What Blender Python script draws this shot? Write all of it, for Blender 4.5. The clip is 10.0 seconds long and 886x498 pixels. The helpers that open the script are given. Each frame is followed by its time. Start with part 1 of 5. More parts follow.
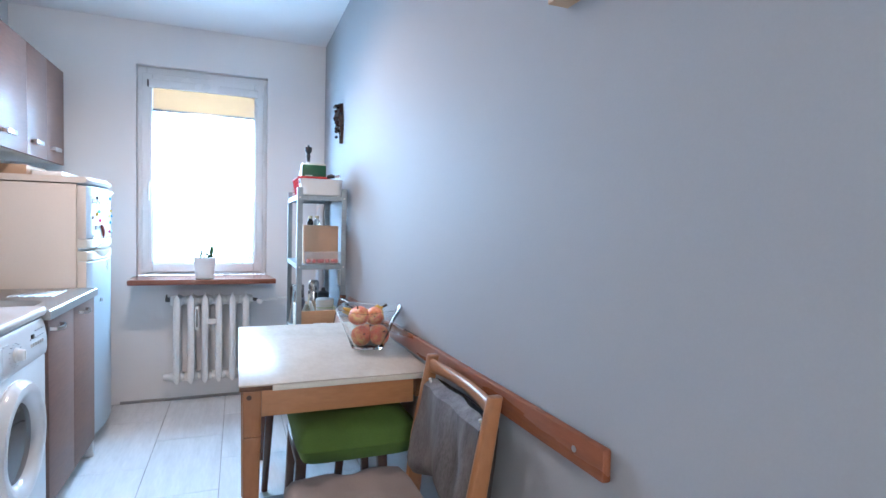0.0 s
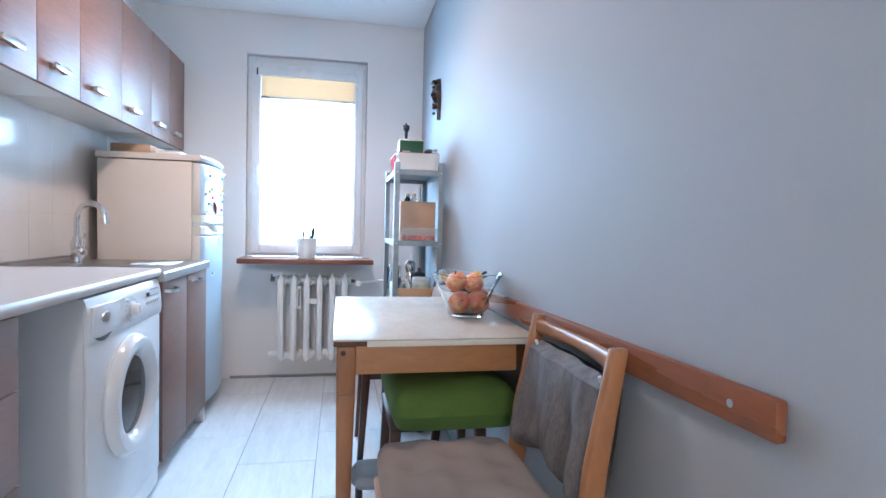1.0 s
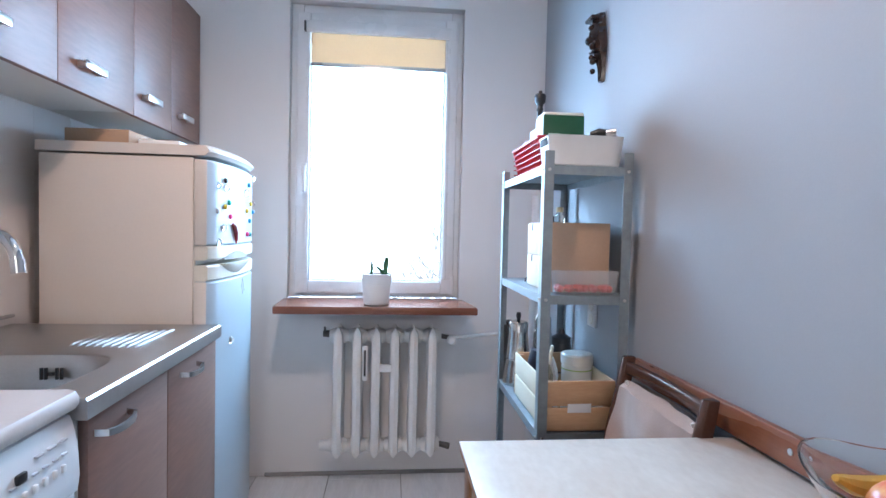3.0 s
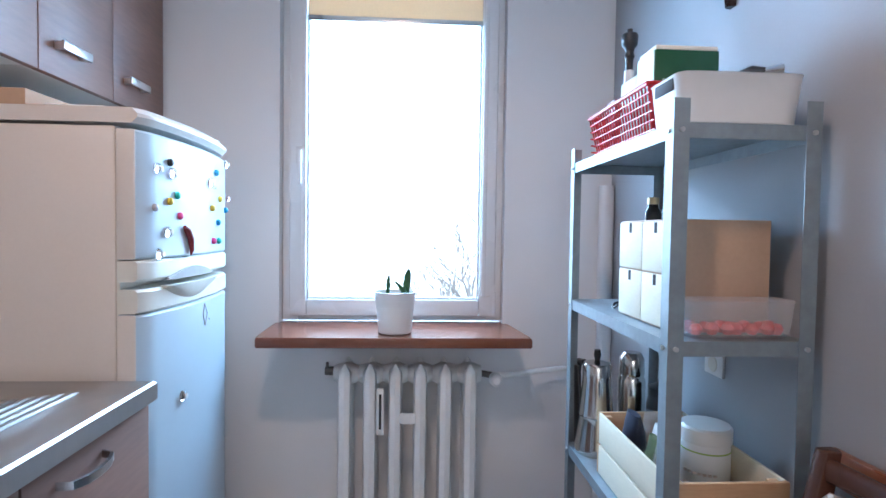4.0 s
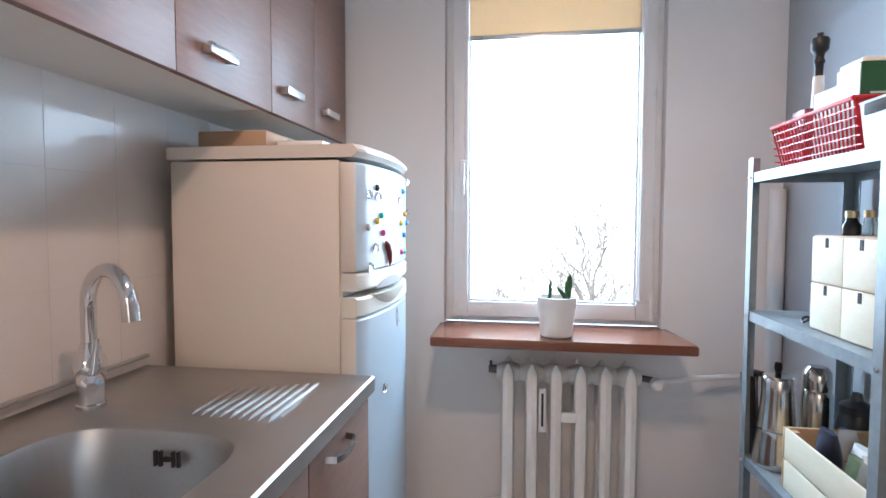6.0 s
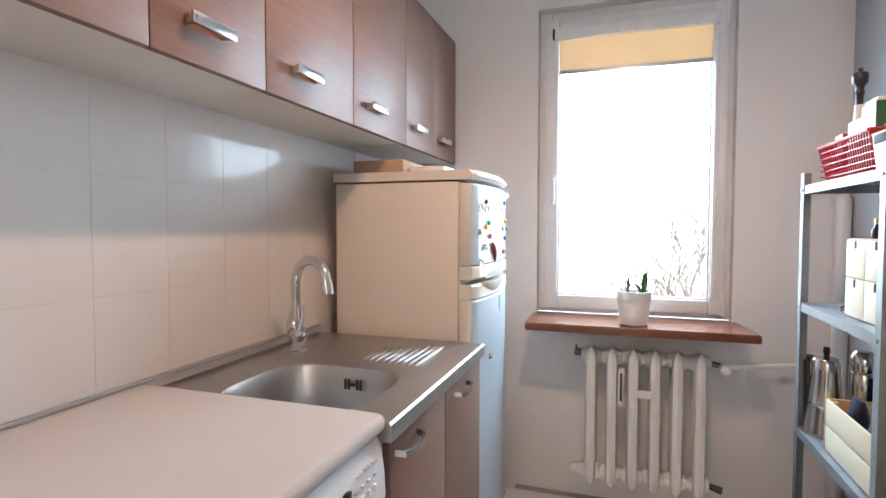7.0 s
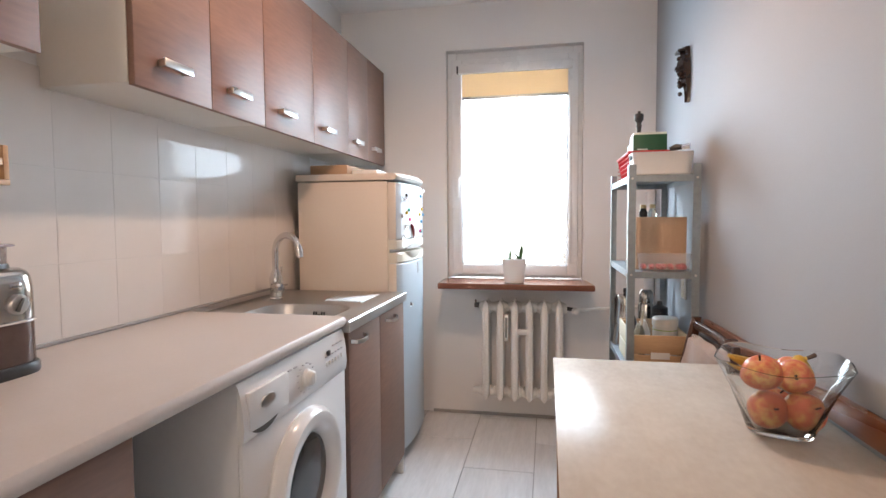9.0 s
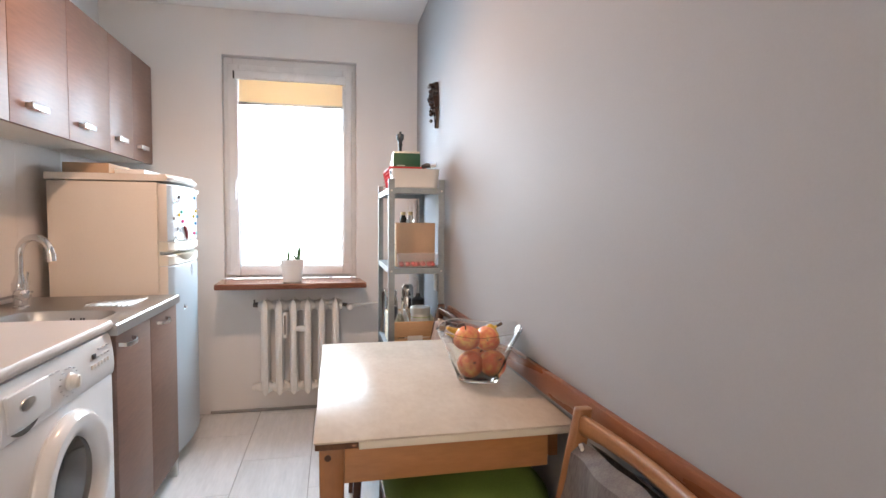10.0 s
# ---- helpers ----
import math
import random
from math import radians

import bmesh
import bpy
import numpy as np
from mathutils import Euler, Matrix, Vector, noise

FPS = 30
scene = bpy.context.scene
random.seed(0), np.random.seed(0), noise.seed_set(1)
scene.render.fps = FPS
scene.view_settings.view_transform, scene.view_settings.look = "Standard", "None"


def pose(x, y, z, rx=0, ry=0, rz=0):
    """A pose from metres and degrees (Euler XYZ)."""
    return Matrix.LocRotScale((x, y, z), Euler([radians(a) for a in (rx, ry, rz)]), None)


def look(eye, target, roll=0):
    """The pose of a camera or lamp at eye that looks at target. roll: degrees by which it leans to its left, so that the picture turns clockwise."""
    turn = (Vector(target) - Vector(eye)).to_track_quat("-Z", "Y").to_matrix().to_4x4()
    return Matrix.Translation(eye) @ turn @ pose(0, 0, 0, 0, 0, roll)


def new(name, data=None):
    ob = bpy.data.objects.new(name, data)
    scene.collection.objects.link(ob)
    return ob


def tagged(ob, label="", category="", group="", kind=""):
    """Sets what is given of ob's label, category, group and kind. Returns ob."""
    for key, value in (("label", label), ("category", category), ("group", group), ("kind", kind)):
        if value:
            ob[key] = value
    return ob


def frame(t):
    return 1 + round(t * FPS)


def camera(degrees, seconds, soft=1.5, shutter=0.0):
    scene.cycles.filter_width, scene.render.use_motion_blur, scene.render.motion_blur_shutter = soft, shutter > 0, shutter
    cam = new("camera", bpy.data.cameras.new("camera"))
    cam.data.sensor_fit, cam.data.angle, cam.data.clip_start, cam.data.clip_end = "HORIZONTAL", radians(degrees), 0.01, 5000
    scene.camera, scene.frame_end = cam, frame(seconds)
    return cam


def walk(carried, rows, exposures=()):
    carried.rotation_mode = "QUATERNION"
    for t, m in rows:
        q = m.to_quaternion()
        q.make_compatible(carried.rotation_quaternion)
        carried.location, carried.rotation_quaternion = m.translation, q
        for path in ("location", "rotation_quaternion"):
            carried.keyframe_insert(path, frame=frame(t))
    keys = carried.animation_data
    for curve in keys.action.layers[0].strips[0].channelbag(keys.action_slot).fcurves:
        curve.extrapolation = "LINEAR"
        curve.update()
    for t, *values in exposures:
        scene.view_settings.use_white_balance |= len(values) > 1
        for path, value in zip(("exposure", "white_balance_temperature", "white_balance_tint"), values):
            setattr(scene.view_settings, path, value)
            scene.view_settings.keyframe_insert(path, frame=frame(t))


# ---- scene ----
cam = camera(80.0, 10.0)
PATH = [
    (0, (1.2518, 2.5018, 1.2098), (1.9772, 4.3636, 1.1222), 1.43),
    (0.5, (1.2772, 2.5088, 1.1122), (1.7392, 4.4524, 1.0162), 1.40),
    (1, (1.2722, 2.6343, 1.0541), (1.6548, 4.5959, 0.9766), 1.39),
    (1.5, (1.2536, 2.9119, 1.0771), (1.5814, 4.8839, 1.0154), 1.58),
    (2, (1.2126, 3.2470, 1.1188), (1.4889, 5.2269, 1.0561), 1.78),
    (2.5, (1.1688, 3.5715, 1.1364), (1.4005, 5.5570, 1.0750), 1.49),
    (3, (1.1186, 3.9112, 1.1630), (1.3121, 5.9006, 1.0925), 1.31),
    (3.2, (1.1140, 4.0482, 1.1720), (1.2811, 6.0399, 1.0995), 1.08),
    (4.3, (1.1060, 4.6187, 1.1560), (1.2190, 6.6147, 1.1010), 0.85),
    (4.5, (1.0864, 4.6647, 1.1454), (1.2199, 6.6599, 1.1050), 0.91),
    (5, (1.0238, 4.6864, 1.1570), (1.1994, 6.6775, 1.0894), 0.85),
    (5.5, (0.9683, 4.5670, 1.1887), (0.9561, 6.5648, 1.0965), 0.73),
    (6, (0.9512, 4.3935, 1.2216), (0.6403, 6.3666, 1.1201), 0.14),
    (6.2, (0.9560, 4.3257, 1.2304), (0.5285, 6.2771, 1.1322), 0.11),
    (7.3, (1.0407, 3.8450, 1.2183), (0.3662, 5.7260, 1.1352), -0.16),
    (7.5, (1.0783, 3.7603, 1.2153), (0.3766, 5.6312, 1.1285), -0.21),
    (8, (1.1344, 3.5518, 1.2254), (0.4264, 5.4194, 1.1207), 0.12),
    (8.5, (1.1682, 3.4041, 1.2040), (0.5540, 5.3046, 1.1000), -0.36),
    (9, (1.2362, 3.2370, 1.1881), (0.8505, 5.1964, 1.0788), -0.38),
    (9.5, (1.2984, 3.0919, 1.1965), (1.2585, 5.0881, 1.0811), -0.40),
    (10, (1.2984, 2.9655, 1.2052), (1.7037, 4.9212, 1.0988), 0.44),
]
EXPOSURES = [(0.0, 0.12, 5050, 5), (1.0, 0.12, 5100, 5), (2.5, -0.1, 5250, 8), (4.5, -0.45, 5120, 8), (5.5, -0.46, 5600, 10), (6.5, -0.34, 6400, 12), (7.5, -0.36, 6850, 14), (9.0, -0.32, 6950, 15), (10.0, -0.1, 7000, 15)]
walk(cam, [(t, look(eye, target, roll)) for t, eye, target, roll in PATH], EXPOSURES)

# ---- light ----
world = bpy.data.worlds.new("overcast_sky")
scene.world = world
world.use_nodes = True
wn = world.node_tree.nodes
sky = wn.new("ShaderNodeTexSky")
sky.sky_type, sky.sun_disc = "NISHITA", False
sky.sun_elevation, sky.sun_rotation = radians(38), radians(200)
sky.air_density, sky.dust_density, sky.ozone_density = 1.0, 4.0, 1.0
world.node_tree.links.new(sky.outputs[0], wn["Background"].inputs[0])
wn["Background"].inputs[1].default_value = 0.12


def lamp(name, kind, energy, color, m, **settings):
    data = bpy.data.lights.new(name, kind)
    data.energy, data.color = energy, color
    for key, value in settings.items():
        if key == "size":
            data.size = value
        elif key == "size_y":
            data.shape, data.size_y = "RECTANGLE", value
        elif key == "radius":
            data.shadow_soft_size = value
        elif key == "angle":
            data.angle = value
        elif key == "spread":
            data.spread = value
    ob = new(name, data)
    ob.matrix_world = m
    return ob


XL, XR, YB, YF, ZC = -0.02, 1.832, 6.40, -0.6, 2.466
lamp("sun", "SUN", 3.0, (1.0, 0.96, 0.9), look((-4, -9, 9), (1, 6, 1)), angle=radians(14))
lamp("window_daylight", "AREA", 45, (0.52, 0.77, 1.0), look((1.05, 6.66, 1.725), (1.05, 3, 0.1)), size=0.74, size_y=0.85)
# unseen fill lamp added to brighten the near half of the room
lamp("south_fill_light", "POINT", 88, (1.0, 0.80, 0.63), pose(0.9, 0.05, 2.33), radius=0.12)
lamp("ceiling_bulb", "POINT", 52, (1.0, 0.665, 0.47), pose(0.95, 4.88, 2.325), radius=0.035)

# ---- materials ----


def mat(name, color, rough=0.5, metal=0.0, vary=0.06, scale=6.0, grain=60.0, bump=0.05, color2=None, stretch=(1, 1, 1), coat=0.0, rvary=0.08, tint=False):
    """Principled surface whose colour and gloss vary at two scales, with fine relief."""
    m = bpy.data.materials.new(name)
    m.use_nodes = True
    nt = m.node_tree
    n, link = nt.nodes, nt.links.new
    b = n["Principled BSDF"]
    tc = n.new("ShaderNodeTexCoord")
    mp = n.new("ShaderNodeMapping")
    mp.inputs["Scale"].default_value = stretch
    link(tc.outputs["Object"], mp.inputs["Vector"])
    big, small = n.new("ShaderNodeTexNoise"), n.new("ShaderNodeTexNoise")
    for node, s, d in ((big, scale, 4.0), (small, grain, 3.0)):
        node.inputs["Scale"].default_value = s
        node.inputs["Detail"].default_value = d
        link(mp.outputs[0], node.inputs["Vector"])
    mixf = n.new("ShaderNodeMath")
    mixf.operation = "MULTIPLY_ADD"
    link(big.outputs[0], mixf.inputs[0])
    mixf.inputs[1].default_value = 0.6
    half = n.new("ShaderNodeMath")
    half.operation = "MULTIPLY"
    half.inputs[1].default_value = 0.4
    link(small.outputs[0], half.inputs[0])
    link(half.outputs[0], mixf.inputs[2])
    ramp = n.new("ShaderNodeValToRGB")
    c1 = color2 or [c * (1 - vary * 2) for c in color]
    c2 = color if color2 else [min(1, c * (1 + vary)) for c in color]
    ramp.color_ramp.elements[0].position, ramp.color_ramp.elements[1].position = 0.3, 0.7
    ramp.color_ramp.elements[0].color, ramp.color_ramp.elements[1].color = (*c1, 1), (*c2, 1)
    link(mixf.outputs[0], ramp.inputs[0])
    if tint:
        info, hv = n.new("ShaderNodeObjectInfo"), n.new("ShaderNodeHueSaturation")
        rng = n.new("ShaderNodeMapRange")
        rng.inputs["To Min"].default_value, rng.inputs["To Max"].default_value = 0.93, 1.05
        link(info.outputs["Random"], rng.inputs[0])
        link(rng.outputs[0], hv.inputs["Value"])
        link(ramp.outputs[0], hv.inputs["Color"])
        link(hv.outputs[0], b.inputs["Base Color"])
        off = n.new("ShaderNodeVectorMath")
        off.operation = "SCALE"
        off.inputs[0].default_value = (31.0, 17.0, 5.0)
        link(info.outputs["Random"], off.inputs["Scale"])
        link(off.outputs[0], mp.inputs["Location"])
    else:
        link(ramp.outputs[0], b.inputs["Base Color"])
    mr = n.new("ShaderNodeMapRange")
    mr.inputs["To Min"].default_value, mr.inputs["To Max"].default_value = max(0.02, rough - rvary), min(1, rough + rvary)
    link(big.outputs[0], mr.inputs[0])
    link(mr.outputs[0], b.inputs["Roughness"])
    b.inputs["Metallic"].default_value = metal
    b.inputs["Coat Weight"].default_value = coat
    b.inputs["Coat Roughness"].default_value = 0.12
    if bump:
        bp = n.new("ShaderNodeBump")
        bp.inputs["Strength"].default_value, bp.inputs["Distance"].default_value = bump, 0.002
        link(mixf.outputs[0], bp.inputs["Height"])
        link(bp.outputs[0], b.inputs["Normal"])
    return m


def glass_mat(name, color=(1, 1, 1), rough=0.0, ior=1.45):
    m = bpy.data.materials.new(name)
    m.use_nodes = True
    b = m.node_tree.nodes["Principled BSDF"]
    b.inputs["Base Color"].default_value = (*color, 1)
    b.inputs["Roughness"].default_value = rough
    b.inputs["Transmission Weight"].default_value = 1.0
    b.inputs["IOR"].default_value = ior
    return m


M_WALL = mat("white_wall_paint", (0.80, 0.79, 0.785), 0.75, vary=0.02, scale=1.5, grain=220, bump=0.10)
M_GREY = mat("grey_wall_paint", (0.36, 0.37, 0.385), 0.68, vary=0.02, scale=1.2, grain=240, bump=0.10)
M_CEIL = mat("ceiling_paint", (0.86, 0.86, 0.86), 0.8, vary=0.015, scale=2, grain=200, bump=0.06)
M_FLOOR = mat("pale_floor_tile", (0.86, 0.86, 0.86), 0.17, vary=0.08, scale=3, grain=14, bump=0.02, color2=(0.70, 0.70, 0.70), stretch=(7, 1, 1), tint=True)
M_GROUT = mat("grout", (0.38, 0.37, 0.36), 0.9, vary=0.05)
M_TILE = mat("cream_wall_tile", (0.70, 0.66, 0.625), 0.07, vary=0.012, scale=3, grain=30, bump=0.015, rvary=0.03)
M_TILE.node_tree.nodes["Principled BSDF"].inputs["Specular IOR Level"].default_value = 0.13
M_WOODD = mat("brown_wood_laminate", (0.25, 0.14, 0.10), 0.5, vary=0.1, scale=2.5, grain=26, bump=0.04, color2=(0.17, 0.095, 0.07), stretch=(4, 0.6, 4))
M_CARC = mat("cream_laminate", (0.74, 0.71, 0.655), 0.4, vary=0.015, scale=3, grain=90, bump=0.02)
M_COUNTER = mat("cream_worktop", (0.58, 0.52, 0.485), 0.36, vary=0.03, scale=8, grain=160, bump=0.03)
M_STEEL = mat("brushed_steel", (0.50, 0.49, 0.48), 0.38, metal=1.0, vary=0.04, scale=4, grain=120, bump=0.03, stretch=(1, 12, 1))
M_CHROME = mat("chrome", (0.75, 0.75, 0.76), 0.10, metal=1.0, vary=0.02, bump=0.0, rvary=0.04)
M_SATIN = mat("satin_nickel", (0.62, 0.61, 0.60), 0.28, metal=1.0, vary=0.02, bump=0.0)
M_ZINC = mat("galvanised_steel", (0.30, 0.345, 0.37), 0.48, metal=0.6, vary=0.10, scale=16, grain=60, bump=0.02)
M_ENAMEL = mat("white_enamel", (0.80, 0.81, 0.82), 0.18, vary=0.012, scale=2, grain=40, bump=0.01)
# window daylight's blue put into the white door enamel
M_FDOOR = mat("daylit_white_enamel", (0.50, 0.57, 0.62), 0.34, vary=0.012, scale=2, grain=40, bump=0.01)
# cream of the sides and door edges holds warm lamp light
M_FRIDGE = mat("aged_warm_lit_cream", (0.70, 0.635, 0.565), 0.35, vary=0.02, scale=2, grain=160, bump=0.03)
M_PVC = mat("white_pvc", (0.80, 0.81, 0.82), 0.28, vary=0.012, scale=2, grain=50, bump=0.01)
M_RAD = mat("white_radiator_paint", (0.84, 0.83, 0.80), 0.32, vary=0.03, scale=8, grain=50, bump=0.08)
M_SILL = mat("red_brown_sill", (0.19, 0.068, 0.038), 0.24, vary=0.1, scale=3, grain=30, bump=0.03, color2=(0.15, 0.05, 0.028), stretch=(0.8, 5, 5))
M_RAIL = mat("orange_brown_wood", (0.27, 0.098, 0.044), 0.28, vary=0.1, scale=3, grain=40, bump=0.04, color2=(0.19, 0.066, 0.03), stretch=(6, 0.7, 6))
M_OAK = mat("honey_wood", (0.37, 0.172, 0.070), 0.33, vary=0.1, scale=4, grain=40, bump=0.04, color2=(0.27, 0.118, 0.046), stretch=(2, 2, 0.7))
M_OAKX = mat("honey_wood_apron", (0.45, 0.22, 0.09), 0.33, vary=0.1, scale=4, grain=40, bump=0.04, color2=(0.34, 0.158, 0.062), stretch=(0.7, 2, 3))
M_TOP = mat("cream_table_laminate", (0.66, 0.61, 0.54), 0.24, vary=0.04, scale=10, grain=45, bump=0.008, color2=(0.56, 0.50, 0.43), stretch=(1.6, 0.8, 1), rvary=0.04)
M_TOP.node_tree.nodes["Principled BSDF"].inputs["Specular IOR Level"].default_value = 0.05
M_BLACK = mat("black_plastic", (0.02, 0.02, 0.022), 0.35, vary=0.1, bump=0.02)
M_DARKGLASS = mat("dark_glass", (0.03, 0.033, 0.035), 0.06, vary=0.05, bump=0.0)
M_GREEN = mat("green_cushion_cloth", (0.095, 0.165, 0.028), 0.9, vary=0.12, scale=9, grain=300, bump=0.35)
M_GREYC = mat("taupe_cushion_cloth", (0.26, 0.215, 0.197), 0.92, vary=0.08, scale=9, grain=320, bump=0.35)
# dark upright streaks put the folds' shading into the cloth colour
M_GREYD = mat("grey_cloth_fold_shade", (0.20, 0.18, 0.175), 0.75, vary=0.1, scale=6, grain=60, bump=0.3, color2=(0.055, 0.047, 0.045), stretch=(5, 5, 0.7))
M_DKWOOD = mat("dark_wood", (0.055, 0.025, 0.015), 0.35, vary=0.15, scale=6, grain=50, bump=0.05)
M_PLY = mat("birch_ply", (0.74, 0.66, 0.50), 0.55, vary=0.04, scale=5, grain=60, bump=0.04, stretch=(1, 1, 4))
M_PINE = mat("pine_wood", (0.58, 0.37, 0.20), 0.5, vary=0.1, scale=5, grain=40, bump=0.06, color2=(0.47, 0.28, 0.145), stretch=(1, 1, 6))
M_CARD = mat("cardboard", (0.42, 0.28, 0.18), 0.8, vary=0.04, scale=5, grain=120, bump=0.05)
M_WPLAST = mat("white_plastic", (0.78, 0.77, 0.75), 0.32, vary=0.015, bump=0.01)
M_RED = mat("red_plastic", (0.55, 0.02, 0.025), 0.30, vary=0.05, bump=0.01)
M_DGREEN = mat("dark_green_card", (0.01, 0.075, 0.03), 0.4, vary=0.08, bump=0.02)
M_LGREEN = mat("pale_green_card", (0.55, 0.70, 0.62), 0.45, vary=0.03, bump=0.02)
M_BLIND = mat("yellow_blind_cloth", (0.85, 0.70, 0.50), 0.85, vary=0.04, scale=4, grain=200, bump=0.1)
bt = M_BLIND.node_tree
tl, mx = bt.nodes.new("ShaderNodeBsdfTranslucent"), bt.nodes.new("ShaderNodeMixShader")
tl.inputs["Color"].default_value = (0.88, 0.68, 0.46, 1)
mx.inputs[0].default_value = 0.15
bt.links.new(bt.nodes["Principled BSDF"].outputs[0], mx.inputs[1])
bt.links.new(tl.outputs[0], mx.inputs[2])
bt.links.new(mx.outputs[0], bt.nodes["Material Output"].inputs["Surface"])
M_JOINT = mat("pale_tile_joint", (0.74, 0.72, 0.69), 0.2, vary=0.02)
M_DKMETAL = mat("dark_metal", (0.16, 0.15, 0.14), 0.45, metal=0.9, vary=0.15, scale=20, bump=0.05)
M_GREYTRIM = mat("grey_trim", (0.34, 0.33, 0.32), 0.5, vary=0.05)
M_GREYPRINT = mat("grey_print", (0.48, 0.48, 0.51), 0.5, vary=0.05, bump=0.0)
M_ENAMELM = mat("white_painted_steel", (0.76, 0.77, 0.79), 0.35, vary=0.015, scale=2, grain=60, bump=0.02)
M_CREAMPL = mat("cream_plastic", (0.74, 0.71, 0.62), 0.33, vary=0.02, bump=0.01)
M_DKWOOD2 = mat("bare_brown_wood", (0.13, 0.06, 0.03), 0.6, vary=0.2, scale=20, grain=120, bump=0.2)
M_BRASS = mat("aged_brass", (0.55, 0.45, 0.28), 0.35, metal=0.9, vary=0.06, bump=0.02)
M_DKBROWN = mat("dark_brown_varnish", (0.075, 0.030, 0.018), 0.25, vary=0.12, scale=6, grain=60, bump=0.04, stretch=(1, 1, 0.4))
M_BEIGE = mat("beige_cloth", (0.46, 0.37, 0.32), 0.9, vary=0.06, scale=8, grain=300, bump=0.25)
M_BLUEGREY = mat("blue_grey_cloth", (0.23, 0.25, 0.28), 0.85, vary=0.08, scale=9, grain=260, bump=0.25)
M_APPLE = mat("apple_skin", (0.72, 0.19, 0.10), 0.34, vary=0.1, scale=11, grain=70, bump=0.01, color2=(0.86, 0.56, 0.20), tint=True)
for node in M_APPLE.node_tree.nodes:
    if node.type == "VALTORGB":
        node.color_ramp.elements[0].position, node.color_ramp.elements[1].position = 0.38, 0.54
M_BANANA = mat("banana_skin", (0.72, 0.46, 0.08), 0.45, vary=0.1, scale=25, grain=80, bump=0.03)
M_BOWL = glass_mat("bowl_glass", (0.96, 0.985, 0.98), 0.0, 1.48)
# near-black that paints the shade inside slots and notches
M_SLOTSHADE = mat("slot_shade", (0.03, 0.022, 0.02), 0.8, bump=0.0)
M_DKRED = mat("dark_red", (0.22, 0.018, 0.02), 0.35, vary=0.08, bump=0.02)
M_PLYB = mat("brown_card_ply", (0.52, 0.36, 0.24), 0.7, vary=0.04, scale=5, grain=120, bump=0.04)
M_BOTTLE = glass_mat("bottle_glass", (0.75, 0.80, 0.78), 0.02)
M_CLEARPL = mat("clear_plastic", (0.85, 0.84, 0.85), 0.15, vary=0.03, bump=0.02)
M_CLEARPL.node_tree.nodes["Principled BSDF"].inputs["Alpha"].default_value = 0.16
M_TOMATO = mat("tomato_skin", (0.60, 0.035, 0.02), 0.18, vary=0.1, scale=30, bump=0.0)
M_LIME = mat("lime_print", (0.35, 0.50, 0.10), 0.5, bump=0.0)
M_PEACH = mat("faded_print", (0.70, 0.60, 0.55), 0.5, bump=0.0)
M_DKBLUE = mat("dark_blue_packet", (0.02, 0.025, 0.05), 0.35, vary=0.2, bump=0.05)
M_OLIVE = mat("olive_packet", (0.10, 0.13, 0.06), 0.4, vary=0.2, bump=0.05)
M_POLISH = mat("polished_steel", (0.60, 0.58, 0.55), 0.16, metal=1.0, vary=0.03, scale=5, grain=90, bump=0.01, stretch=(1, 1, 0.1))
M_SOIL = mat("potting_soil", (0.035, 0.024, 0.016), 0.95, vary=0.3, scale=60, grain=200, bump=0.6)
M_LEAF = mat("snake_plant_leaf", (0.05, 0.14, 0.045), 0.38, vary=0.2, scale=40, grain=90, bump=0.03, color2=(0.025, 0.07, 0.03), stretch=(1, 1, 2))
M_CARVE = mat("dark_carved_wood", (0.030, 0.016, 0.011), 0.22, vary=0.3, scale=30, grain=90, bump=0.25)
M_CLEARB = glass_mat("clear_magnet", (0.95, 0.99, 1.0), 0.03, 1.4)
M_PINKB = glass_mat("clear_pink_magnet", (0.98, 0.86, 0.93), 0.03, 1.4)
M_TEAL = mat("teal_plastic", (0.06, 0.50, 0.42), 0.3, bump=0.0)
M_YELLOW = mat("yellow_plastic", (0.70, 0.50, 0.04), 0.3, bump=0.0)
M_PINK = mat("pink_plastic", (0.75, 0.06, 0.25), 0.3, bump=0.0)
M_BLUE = mat("blue_plastic", (0.04, 0.32, 0.58), 0.3, bump=0.0)
M_SMOKE = mat("smoked_container", (0.10, 0.065, 0.055), 0.12, vary=0.1, bump=0.0)
M_SMOKEC = glass_mat("hopper_plastic", (0.72, 0.70, 0.72), 0.05, 1.3)
M_LILAC = mat("lilac_grey_plastic", (0.42, 0.39, 0.43), 0.18, vary=0.04, bump=0.0)
M_SPICE = mat("spice_in_glass", (0.42, 0.22, 0.10), 0.12, vary=0.25, scale=90, bump=0.0)
M_SHADE = mat("cream_shade_cloth", (0.70, 0.64, 0.54), 0.8, vary=0.03, bump=0.1)
st2 = M_SHADE.node_tree
tl2, mx2 = st2.nodes.new("ShaderNodeBsdfTranslucent"), st2.nodes.new("ShaderNodeMixShader")
tl2.inputs["Color"].default_value = (0.80, 0.70, 0.56, 1)
mx2.inputs[0].default_value = 0.16
st2.links.new(st2.nodes["Principled BSDF"].outputs[0], mx2.inputs[1])
st2.links.new(tl2.outputs[0], mx2.inputs[2])
st2.links.new(mx2.outputs[0], st2.nodes["Material Output"].inputs["Surface"])
M_SKY = bpy.data.materials.new("pale_overcast_haze")
M_SKY.use_nodes = True
sb = M_SKY.node_tree.nodes["Principled BSDF"]
sb.inputs["Base Color"].default_value = (0.8, 0.8, 0.8, 1)
